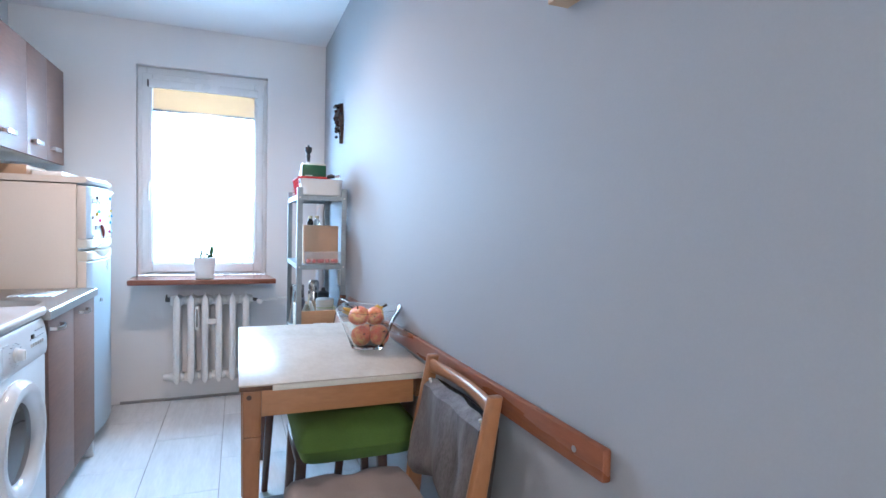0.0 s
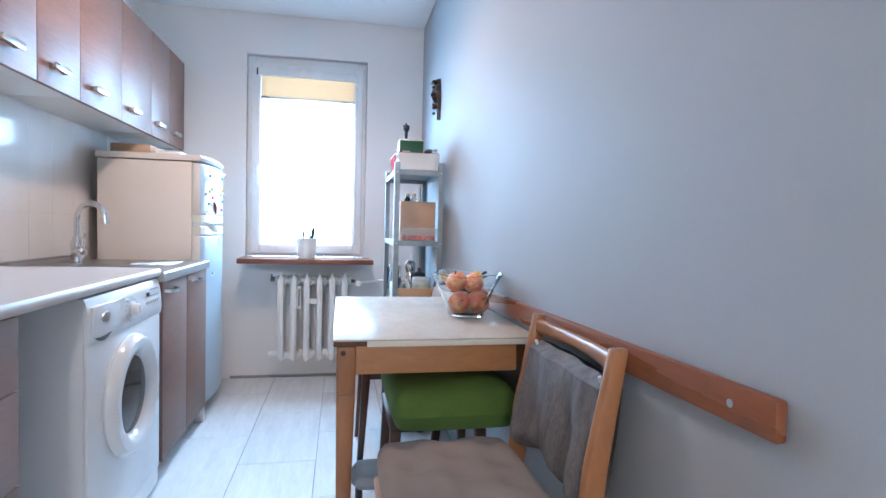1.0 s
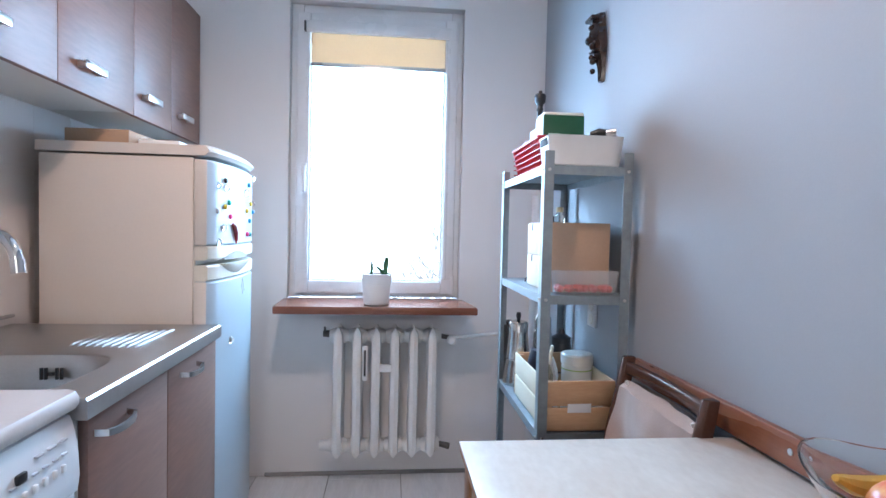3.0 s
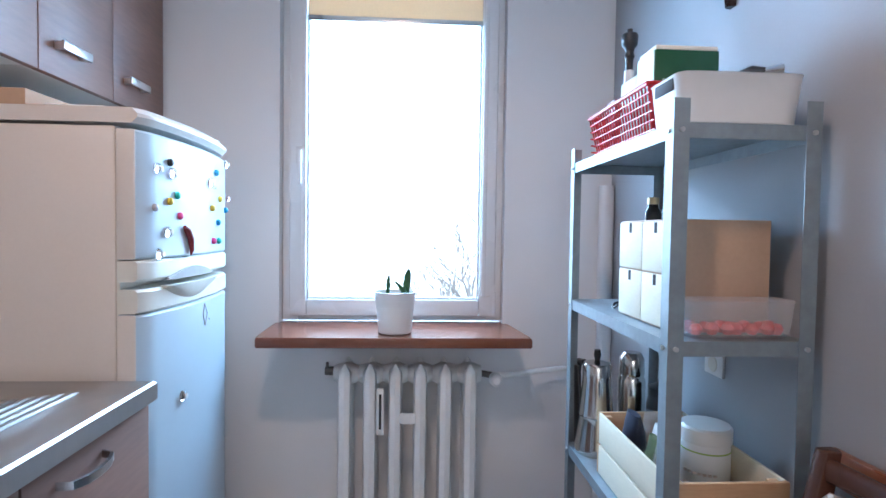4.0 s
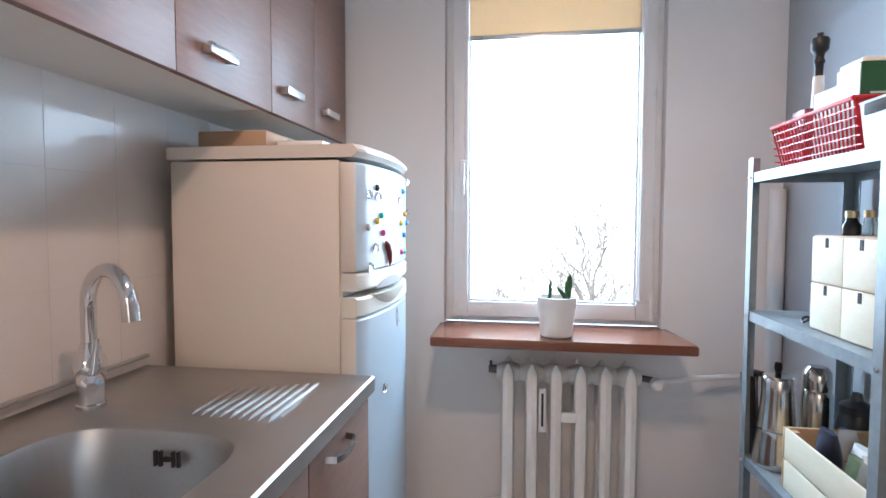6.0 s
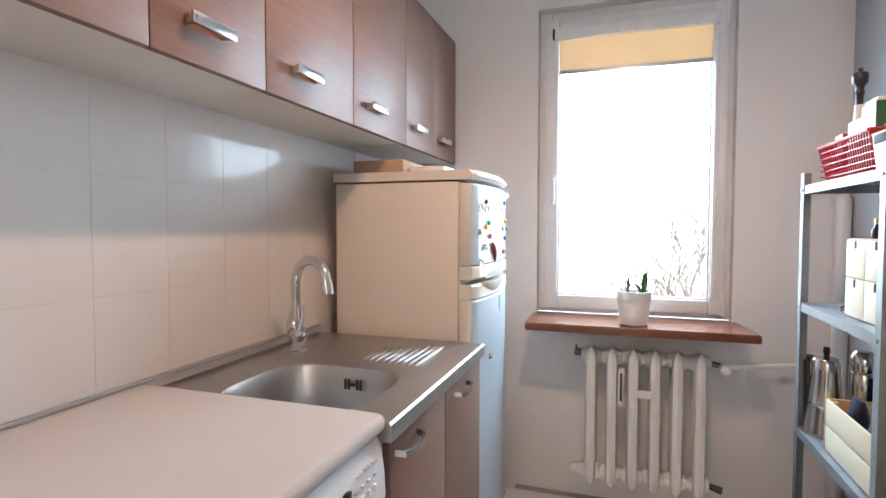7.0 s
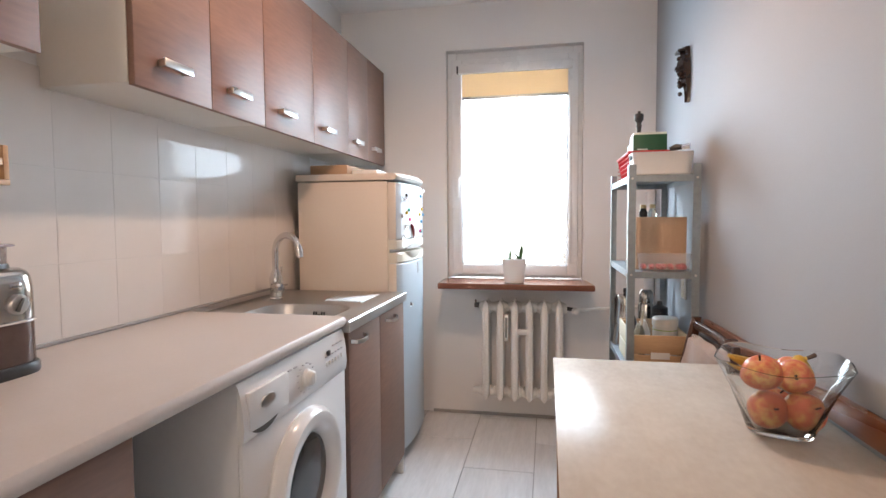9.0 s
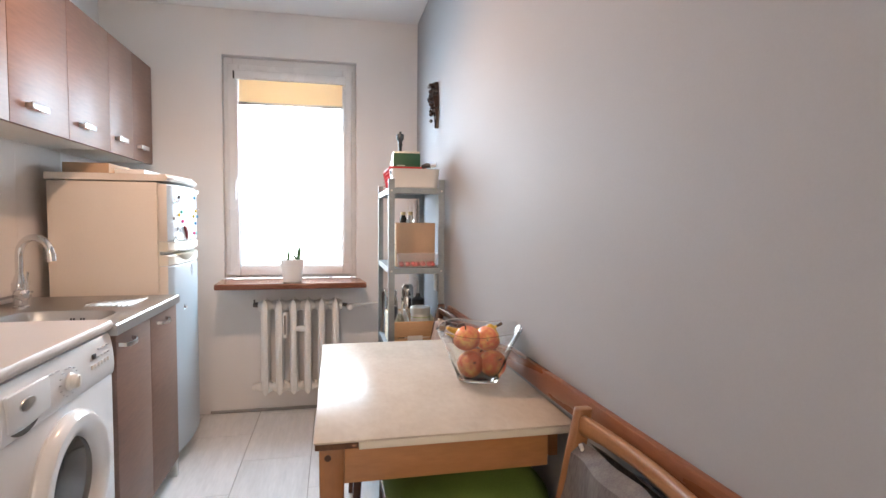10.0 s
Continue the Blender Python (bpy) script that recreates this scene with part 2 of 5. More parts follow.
sb.inputs["Emission Color"].default_value = (0.86, 0.95, 1.0, 1)
sb.inputs["Emission Strength"].default_value = 7.0
M_GROUND = mat("winter_ground", (0.42, 0.43, 0.40), 0.95, vary=0.15, scale=0.05, grain=0.6, bump=0.0)
M_BARK = mat("pale_grey_bark", (0.62, 0.60, 0.58), 0.9, vary=0.15, scale=6, bump=0.0)
M_PANE = glass_mat("window_pane_glass", ior=1.1)

# ---- mesh helpers ----
ORIGIN = {}
OFFSET = Vector((0, 0, 0))


def place(x=0.0, y=0.0, z=0.0):
    """Shift what is built from here on, as one group."""
    OFFSET[:] = (x, y, z)


def thing(name, at, label, category, group="", kind=""):
    ob = new(name)
    ob.empty_display_size = 0.05
    ob.location = Vector(at) + OFFSET
    ORIGIN[ob.name] = Vector(at)
    return tagged(ob, label, category, group, kind)


def finish(bm, name, material, smooth=True, origin=None):
    if origin is not None:
        bmesh.ops.translate(bm, verts=bm.verts, vec=-origin)
    bmesh.ops.recalc_face_normals(bm, faces=bm.faces)
    me = bpy.data.meshes.new(name)
    bm.to_mesh(me)
    bm.free()
    me.materials.append(material)
    if smooth:
        me.shade_smooth()
        me.set_sharp_from_angle(angle=radians(38))
    return me


def part(name, bm, material, parent, label="", smooth=True):
    """One mesh under a thing or a part; coordinates are the world's."""
    o = ORIGIN[parent.name]
    ob = new(name, finish(bm, name, material, smooth, o))
    ob.parent = parent
    ORIGIN[ob.name] = o
    return tagged(ob, label)


def whole(name, bm, material, label, category, group="", kind="", at=None, smooth=True):
    """A thing of a single mesh."""
    o = Vector(at) if at else Vector((0, 0, 0))
    ob = new(name, finish(bm, name, material, smooth, o))
    ob.location = o + OFFSET
    ORIGIN[ob.name] = o
    return tagged(ob, label, category, group, kind)


def box(bm, x0, x1, y0, y1, z0, z1, bevel=0.0, seg=2):
    vs = [bm.verts.new((x, y, z)) for x in (x0, x1) for y in (y0, y1) for z in (z0, z1)]
    fs = [bm.faces.new([vs[i] for i in f]) for f in ((0, 1, 3, 2), (4, 6, 7, 5), (0, 4, 5, 1), (2, 3, 7, 6), (0, 2, 6, 4), (1, 5, 7, 3))]
    if bevel:
        edges = list({e for f in fs for e in f.edges})
        bmesh.ops.bevel(bm, geom=edges, offset=bevel, segments=seg, affect="EDGES", profile=0.5)
    return bm


def bx(*a, **k):
    return box(bmesh.new(), *a, **k)


def loop_ring(bm, pts):
    return [bm.verts.new(p) for p in pts]


def skin(bm, rings, closed=True, caps=True):
    for a, b in zip(rings, rings[1:]):
        n = len(a)
        for i in range(n if closed else n - 1):
            j = (i + 1) % n
            bm.faces.new((a[i], a[j], b[j], b[i]))
    if caps and closed:
        bm.faces.new(rings[0][::-1])
        bm.faces.new(rings[-1])
    return bm


def lathe(profile, at, seg=32, caps=True, bm=None, axis="z"):
    """Turned body; profile of (radius, height)."""
    bm = bm or bmesh.new()
    rings = []
    for r, h in profile:
        pts = []
        for i in range(seg):
            a = 2 * math.pi * i / seg
            p = Vector((r * math.cos(a), r * math.sin(a), h))
            if axis == "x":
                p = Vector((p.z, p.x, p.y))
            elif axis == "y":
                p = Vector((p.x, p.z, p.y))
            pts.append(p + Vector(at))
        rings.append(loop_ring(bm, pts))
    return skin(bm, rings, caps=caps)


def rod(p0, p1, r0, r1=None, seg=16, bm=None):
    return tube([p0, p1], [r0, r1 if r1 is not None else r0], seg, bm)


def tube(pts, r, seg=12, bm=None):
    """A round tube along points; r a number or one per point."""
    bm = bm or bmesh.new()
    pts = [Vector(p) for p in pts]
    rs = r if isinstance(r, (list, tuple)) else [r] * len(pts)
    rings = []
    up = None
    for i, p in enumerate(pts):
        d = (pts[min(i + 1, len(pts) - 1)] - pts[max(i - 1, 0)]).normalized()
        if up is None:
            up = Vector((0, 0, 1)) if abs(d.z) < 0.9 else Vector((1, 0, 0))
        s = d.cross(up).normalized()
        up = s.cross(d).normalized()
        rings.append(loop_ring(bm, [p + rs[i] * (math.cos(2 * math.pi * k / seg) * s + math.sin(2 * math.pi * k / seg) * up) for k in range(seg)]))
    return skin(bm, rings)


def plank(p0, p1, w0, w1, t0, t1, wide, bm=None, bevel=0.0):
    """A tapering bar from p0 to p1: w across the direction wide, t across the third."""
    bm = bm or bmesh.new()
    p0, p1 = Vector(p0), Vector(p1)
    d = (p1 - p0).normalized()
    w = (Vector(wide) - Vector(wide).dot(d) * d).normalized()
    t = d.cross(w)
    rings = [loop_ring(bm, [p + w * a * ww / 2 + t * b * tt / 2 for a, b in ((-1, -1), (1, -1), (1, 1), (-1, 1))]) for p, ww, tt in ((p0, w0, t0), (p1, w1, t1))]
    before = set(bm.faces)
    skin(bm, rings)
    if bevel:
        edges = list({e for f in set(bm.faces) - before for e in f.edges})
        bmesh.ops.bevel(bm, geom=edges, offset=bevel, segments=2, affect="EDGES", profile=0.5)
    return bm


def wall_with_hole(y0, y1, x0, x1, z1, hx0, hx1, hz0, hz1):
    bm = bmesh.new()
    box(bm, x0, hx0, y0, y1, 0, z1)
    box(bm, hx1, x1, y0, y1, 0, z1)
    box(bm, hx0, hx1, y0, y1, 0, hz0)
    box(bm, hx0, hx1, y0, y1, hz1, z1)
    return bm


# ---- structure ----
WX0, WX1, WZ0, WZ1 = 0.640, 1.440, 0.836, 2.196
whole("floor_base", bx(XL - 0.3, XR + 0.3, YF - 0.2, YB + 0.3, -0.12, -0.006), M_GROUT, "grey grout bed under pale floor tiles", "floor", kind="structure")
whole("wall_north", wall_with_hole(YB, YB + 0.3, XL - 0.2, XR + 0.2, ZC, WX0, WX1, 0.801, WZ1), M_WALL, "white painted window wall of a narrow kitchen", "wall", kind="structure", smooth=False)
whole("wall_east", bx(XR, XR + 0.2, YF - 0.2, YB - 0.001, 0, ZC), M_GREY, "blue-grey painted long kitchen wall", "wall", kind="structure", smooth=False)
whole("wall_west", bx(XL - 0.2, XL, YF - 0.2, YB - 0.001, 0, ZC), M_WALL, "white painted wall behind the kitchen units", "wall", kind="structure", smooth=False)
# unseen wall added to close the room to the south
whole("wall_south", bx(XL + 0.001, XR - 0.001, YF - 0.2, YF, 0, ZC), M_WALL, "plain unseen white wall added to close the other end", "wall", kind="structure", smooth=False)
whole("ceiling", bx(XL - 0.2, XR + 0.2, YF - 0.2, YB + 0.3, ZC, ZC + 0.15), M_CEIL, "plain white painted ceiling", "ceiling", kind="structure", smooth=False)

# ---- window ----
win = thing("window_1", (1.05, YB, WZ0), "white plastic window with one tilt-and-turn sash", "window", kind="structure")


def frame_bars(x0, x1, y0, y1, z0, z1, w, bevel=0.004, wb=None):
    wb = wb or w
    bm = bmesh.new()
    box(bm, x0, x0 + w, y0, y1, z0, z1, bevel)
    box(bm, x1 - w, x1, y0, y1, z0, z1, bevel)
    box(bm, x0 + w, x1 - w, y0 + 0.002, y1, z0, z0 + wb, bevel)
    box(bm, x0 + w, x1 - w, y0 + 0.002, y1, z1 - w, z1, bevel)
    return bm


part("window_frame", frame_bars(WX0 + 0.001, WX1 - 0.001, 6.445, 6.52, WZ0, WZ1 - 0.001, 0.055), M_PVC, win)
sash = part("sash", frame_bars(WX0 + 0.030, WX1 - 0.026, 6.422, 6.49, WZ0 + 0.020, WZ1 - 0.045, 0.060, 0.006), M_PVC, win)
pane = part("pane", bx(WX0 + 0.084, WX1 - 0.080, 6.455, 6.459, WZ0 + 0.074, WZ1 - 0.10), M_PANE, sash, smooth=False)
pane.visible_shadow = False
part("glazing_bead", frame_bars(WX0 + 0.0905, WX1 - 0.0865, 6.436, 6.454, WZ0 + 0.0805, WZ1 - 0.1055, 0.007, 0.002), M_PVC, sash)
hd = part("handle", bx(0.694, 0.724, 6.408, 6.4215, 1.40, 1.46, 0.004), M_PVC, sash, "white window handle")
part("lever", plank((0.709, 6.398, 1.445), (0.712, 6.385, 1.325), 0.018, 0.014, 0.014, 0.012, (1, 0, 0), bevel=0.004), M_PVC, hd)
for z in (0.90, 2.10):
    part("hinge_cover", rod((WX1 - 0.030, 6.428, z - 0.045), (WX1 - 0.030, 6.428, z + 0.045), 0.009), M_PVC, win)

bl = thing("roller_blind", (1.05, 6.41, 2.0), "rolled-up yellow fabric blind in a white cassette", "blind")
part("cassette", bx(0.712, 1.376, 6.395, 6.4215, 2.056, 2.108, 0.006), M_PVC, bl)
for x in (0.7215, 1.3685):
    part("side_guide", bx(x - 0.008, x + 0.008, 6.412, 6.4215, 0.928, 2.0555, 0.002), M_PVC, bl)
part("cloth", bx(0.732, 1.360, 6.4275, 6.4285, 1.925, 2.075), M_BLIND, bl, "yellow translucent blind cloth")
part("bottom_bar", bx(0.731, 1.361, 6.424, 6.434, 1.908, 1.926, 0.002), M_SATIN, bl, "grey metal bottom bar")
part("end_cap", bx(0.703, 0.7115, 6.396, 6.421, 2.060, 2.104, 0.002), M_BLACK, bl)
part("pull_cord", tube([(1.34, 6.415, 0.955), (1.352, 6.41, 0.935), (1.37, 6.409, 0.928), (1.395, 6.412, 0.932)], 0.002, 8), M_WPLAST, bl)

# ---- sill ----
bm = bmesh.new()
prof = [(0.634, 6.134), (1.490, 6.134), (1.490, 6.16), (1.456, YB - 0.001), (WX1 - 0.002, YB - 0.001), (WX1 - 0.002, 6.444), (WX0 + 0.002, 6.444), (WX0 + 0.002, YB - 0.001), (0.628, YB - 0.001), (0.634 - 0.006, 6.16)]
skin(bm, [loop_ring(bm, [(1.06 + (x - 1.06) * s, 6.29 + (y - 6.29) * s, z) if y < 6.2 else (x, y, z) for x, y in prof]) for z, s in ((0.802, 0.992), (0.806, 1.0), (0.828, 1.0), (0.834, 0.99))])
whole("window_sill", bm, M_SILL, "glossy red-brown wooden window sill", "window sill", kind="structure")

# ---- radiator ----
rad = thing("radiator", (1.1, 6.3, 0.1), "white painted six-column cast-iron radiator under the sill", "radiator")
for i in range(6):
    x = 0.893 + i * 0.083
    bm = bmesh.new()
    # front and back columns with a ridged face
    for yf, yb in ((6.222, 6.268), (6.322, 6.360)):
        rings = []
        for z, w, d in ((0.145, 0.004, 0.006), (0.165, 0.021, 0.018), (0.20, 0.0225, 0.022), (0.66, 0.0225, 0.022), (0.700, 0.021, 0.018), (0.726, 0.004, 0.006)):
            yc, hd2 = (yf + yb) / 2, (yb - yf) / 2 * d / 0.022
            rings.append(loop_ring(bm, [(x - w, yc, z), (x - w * 0.75, yc - hd2 * 0.72, z), (x, yc - hd2, z), (x + w * 0.75, yc - hd2 * 0.72, z), (x + w, yc, z), (x + w * 0.7, yc + hd2, z), (x - w * 0.7, yc + hd2, z)]))
        skin(bm, rings)
    for z in (0.185, 0.682):
        tube([(x - 0.0415, 6.292, z), (x - 0.036, 6.292, z), (x - 0.018, 6.292, z), (x + 0.018, 6.292, z), (x + 0.036, 6.292, z), (x + 0.0415, 6.292, z)], [0.026, 0.029, 0.036, 0.036, 0.029, 0.026], 16, bm)
        box(bm, x - 0.010, x + 0.010, 6.25, 6.335, z - 0.03, z + 0.03, 0.005)
    part("column", bm, M_RAD, rad)
part("air_vent", rod((0.822, 6.292, 0.690), (0.852, 6.292, 0.690), 0.014, 0.016, 8), M_DKMETAL, rad)
part("vent_key", rod((0.830, 6.292, 0.69), (0.830, 6.280, 0.722), 0.005), M_DKMETAL, rad)
part("lower_plug", rod((0.812, 6.292, 0.185), (0.852, 6.292, 0.185), 0.020, 0.026, 12), M_RAD, rad)
part("drain_valve", rod((1.350, 6.292, 0.185), (1.398, 6.292, 0.172), 0.012, 0.015, 10), M_DKMETAL, rad)
ht = part("heat_gauge", bx(1.0000, 1.0240, 6.210, 6.222, 0.50, 0.652, 0.003), M_WPLAST, rad, "small white radiator heat meter")
part("gauge_scale", bx(1.0080, 1.0160, 6.2088, 6.2098, 0.52, 0.635), M_BLACK, ht)
part("clip", bx(1.075, 1.128, 6.214, 6.224, 0.535, 0.57, 0.004), M_RAD, rad)

pv = thing("radiator_valve", (1.39, 6.292, 0.68), "white thermostatic radiator valve on a thin pipe", "valve")
part("valve_body", rod((1.349, 6.292, 0.682), (1.39, 6.292, 0.675), 0.011, 0.011, 10), M_DKMETAL, pv)
part("valve_knob", lathe([(0.012, -0.03), (0.020, -0.022), (0.022, 0.0), (0.020, 0.016), (0.010, 0.022)], (1.395, 6.255, 0.672), 20, axis="y"), M_WPLAST, pv)
part("supply_pipe", tube([(1.40, 6.292, 0.676), (1.45, 6.300, 0.674), (1.56, 6.330, 0.680), (1.70, 6.352, 0.688), (1.765, 6.360, 0.690)], 0.0095, 12), M_RAD, pv)
whole("riser_pipe", rod((1.8045, 6.3725, 0), (1.8045, 6.3725, 1.338), 0.0265, seg=28), M_WALL, "wall-coloured vertical heating pipe in the corner", "pipe", at=(1.785, 6.366, 0))

# ---- worktop and base units ----
WTZ = 0.874
bm = bmesh.new()
prof = [(XL + 0.012, WTZ - 0.036), (0.569, WTZ - 0.036), (0.580, WTZ - 0.033), (0.586, WTZ - 0.024), (0.586, WTZ - 0.012), (0.580, WTZ - 0.003), (0.569, WTZ), (XL + 0.012, WTZ)]
skin(bm, [loop_ring(bm, [(x, y, z) for x, z in prof]) for y in (2.45, 4.870)])
whole("worktop", bm, M_COUNTER, "cream laminate kitchen worktop with rounded front edge", "worktop", at=(0.3, 3.6, WTZ - 0.036))
whole("worktop_strip", bx(XL + 0.0085, XL + 0.021, 2.45, 5.600, WTZ + 0.0005, WTZ + 0.010, 0.003), M_GREYTRIM, "thin grey sealing strip behind the worktop", "trim", kind="structure")


def pull(parent, x, y, z, w=0.11, bow=0.0):
    """Bow handle on a door face at x, along y."""
    bm = bmesh.new()
    pts = [(x, y - w / 2, z), (x + 0.020, y - w / 2 + 0.006, z - 0.002), (x + 0.028, y - w / 4, z - 0.004), (x + 0.030, y, z - 0.005), (x + 0.028, y + w / 4, z - 0.004), (x + 0.020, y + w / 2 - 0.006, z - 0.002), (x, y + w / 2, z)]
    rings = []
    for px, py, pz in pts:
        hz = 0.0065
        rings.append(loop_ring(bm, [(px - 0.003, py, pz - hz), (px + 0.003, py, pz - hz), (px + 0.003, py, pz + hz), (px - 0.003, py, pz + hz)]))
    skin(bm, rings)
    part("handle", bm, M_SATIN, parent, "satin metal bow handle")


def drawer_unit(y0, y1):
    cab = thing("drawer_cabinet", (0.28, (y0 + y1) / 2, 0), "base cabinet with three brown wood-grain drawers", "cabinet", "base cabinets")
    part("carcass", bx(XL + 0.01, 0.54, y0, y1, 0.10, WTZ - 0.038), M_CARC, cab)
    part("plinth", bx(0.1, 0.50, y0 + 0.002, y1 - 0.002, 0.0, 0.099), M_WOODD, cab)
    for z0, z1 in ((0.665, 0.832), (0.445, 0.661), (0.105, 0.441)):
        d = part("drawer_front", bx(0.542, 0.560, y0 + 0.002, y1 - 0.002, z0, z1, 0.0015), M_WOODD, cab)
        pull(d, 0.560, (y0 + y1) / 2, z1 - 0.05)


drawer_unit(2.78, 3.382)
drawer_unit(3.384, 3.985)
whole("filler_panel", bx(XL + 0.01, 0.455, 3.9865, 4.085, 0.0, WTZ - 0.038, 0.003), M_ENAMELM, "white laminate filler panel beside the washing machine", "panel", at=(0.27, 4.03, 0))

# ---- washing machine ----
wm = thing("washing_machine", (0.28, 4.5, 0), "white front-loading washing machine under the worktop", "washing machine")
Y0, Y1 = 4.262, 4.866
part("body", bx(0.03, 0.572, Y0, Y1, 0.018, 0.832, 0.0015), M_ENAMELM, wm)
bm = bmesh.new()
prof = [(0.5725, 0.6975), (0.5830, 0.6975), (0.5865, 0.706), (0.589, 0.728), (0.5865, 0.770), (0.582, 0.800), (0.5770, 0.820), (0.5725, 0.831)]
skin(bm, [loop_ring(bm, [(x, y, z) for x, z in prof]) for y in (Y0, Y1)])
panel = part("control_panel", bm, M_ENAMEL, wm)
part("front_panel", bx(0.5721, 0.582, Y0, Y1, 0.10, 0.697, 0.004), M_ENAMEL, wm)
part("kick_panel", bx(0.5725, 0.578, Y0 + 0.004, Y1 - 0.004, 0.02, 0.097, 0.002), M_ENAMEL, wm)
dw = part("detergent_drawer", bx(0.580, 0.5915, Y0 + 0.02, Y0 + 0.20, 0.722, 0.806, 0.003), M_ENAMEL, wm)
bm = lathe([(0.025, 0), (0.0235, 0.003), (0.010, 0.0045)], (0.5916, Y0 + 0.098, 0.768), 32, axis="x")
for v in bm.verts:
    v.co.y = Y0 + 0.098 + (v.co.y - Y0 - 0.098) * 1.35
    v.co.z = 0.768 + (v.co.z - 0.768) * 0.62
part("badge", bm, M_SATIN, dw, "oval grey badge")
# dark strip for the shade in the curved grip under the detergent drawer
bm = bmesh.new()
rings = []
for k in range(17):
    u = k / 16
    y, zt, h = Y0 + 0.034 + 0.112 * u, 0.7155 - 0.0035 * math.sin(math.pi * u), 0.001 + 0.0125 * math.sin(math.pi * u) ** 0.8
    rings.append(loop_ring(bm, [(0.580, y, zt), (0.5893, y, zt), (0.5885, y, zt - h), (0.580, y, zt - h)]))
skin(bm, rings)
part("drawer_grip_shade", bm, M_DKMETAL, wm, "dark curve for the shade in the drawer grip")
kb = part("program_knob", lathe([(0.025, 0), (0.0245, 0.005), (0.020, 0.009), (0.0185, 0.022), (0.015, 0.025)], (0.588, 4.568, 0.758), 28, axis="x"), M_WPLAST, wm)
part("knob_ridge", bx(0.6115, 0.6155, 4.565, 4.571, 0.744, 0.772, 0.0015), M_WPLAST, kb)
part("display", bx(0.583, 0.5905, 4.714, 4.735, 0.779, 0.795, 0.003), M_BLACK, wm, "small black display")
for i in range(6):
    part("button", bx(0.583, 0.5915, 4.702 + i * 0.023, 4.711 + i * 0.023, 0.751, 0.764, 0.002), M_WPLAST, wm)
for i in range(14):
    a = math.pi * (0.1 + 1.8 * i / 13)
    y, z = 4.568 - 0.050 * math.sin(a), 0.758 - 0.038 * math.cos(a)
    part("dial_mark", bx(0.582, 0.5897, y - 0.004, y + 0.004, z - 0.0011, z + 0.0011), M_GREYPRINT, panel)
for i in range(6):
    part("button_mark", bx(0.584, 0.5895, 4.701 + i * 0.024, 4.712 + i * 0.024, 0.778, 0.781), M_GREYPRINT, panel)
for y in (4.475, 4.505, 4.76, 4.79, 4.82):
    part("print_bar", bx(0.578, 0.587, y, y + 0.016, 0.800, 0.803), M_GREYPRINT, panel)
DC = (0.582, 4.550, 0.476)
dr = part("porthole_door", lathe([(0.194, 0.0), (0.201, 0.010), (0.198, 0.026), (0.186, 0.040), (0.168, 0.043), (0.148, 0.036), (0.133, 0.020), (0.128, 0.002)], DC, 56, False, axis="x"), M_ENAMEL, wm)
part("door_glass", lathe([(0.130, 0.004), (0.126, 0.012), (0.105, 0.016), (0.060, 0.018), (0.02, 0.019)], DC, 48, axis="x"), M_DARKGLASS, dr, "dark curved porthole glass")
part("latch", bx(0.580, 0.600, Y0 + 0.108, Y0 + 0.122, 0.430, 0.500, 0.002), M_BLACK, dr)
for x in (0.08, 0.52):
    for y in (Y0 + 0.06, Y1 - 0.06):
        part("foot", lathe([(0.02, 0), (0.02, 0.018)], (x, y, 0), 12), M_BLACK, wm)

# ---- sink unit ----
SY0, SY1 = 4.874, 5.600
su = thing("sink_cabinet", (0.3, 5.15, 0), "sink base cabinet with two brown wood-grain doors", "cabinet", "base cabinets")
for y in (4.905, 5.580):
    part("side_panel", bx(XL + 0.012, 0.562, y, y + 0.016, 0.10, 0.822), M_CARC, su)
part("bottom_panel", bx(XL + 0.012, 0.562, 4.9215, 5.5795, 0.10, 0.116), M_CARC, su)
part("back_panel", bx(XL + 0.012, XL + 0.018, 4.9215, 5.5795, 0.1165, 0.65), M_CARC, su)
part("plinth", bx(0.08, 0.52, 4.91, 5.59, 0.0, 0.099), M_CARC, su)
for a, b, h in ((4.905, 5.243, 4.985), (5.247, 5.596, 5.375)):
    d = part("door", bx(0.5635, 0.5815, a, b, 0.085, 0.818, 0.0015), M_WOODD, su)
    pull(d, 0.5815, h, 0.776, 0.12)
part("cover_cap", bx(0.53, 0.58, 5.57, 5.596, 0.0, 0.08, 0.004), M_WPLAST, su)

# sink top: flat plate with a rounded bowl, grooves and folded front edge
place(0, 0, -0.008)
sk = thing("sink", (0.3, 5.15, 0.83), "stainless steel sit-on sink with one bowl and drainer", "sink")
bm = bmesh.new()
N, CX, CY, HX, HY = 64, 0.315, 5.060, 0.180, 0.165
X0, X1 = XL + 0.012, 0.597


def sup(a, hx, hy, p):
    c, s = math.cos(a), math.sin(a)
    r = (abs(c / hx) ** p + abs(s / hy) ** p) ** (-1 / p)
    return r * c, r * s


def rect_pt(a):
    c, s = math.cos(a), math.sin(a)
    k = min(((X1 - CX) if c > 0 else (CX - X0)) / max(abs(c), 1e-9), ((SY1 - CY) if s > 0 else (CY - SY0)) / max(abs(s), 1e-9))
    return CX + k * c, CY + k * s


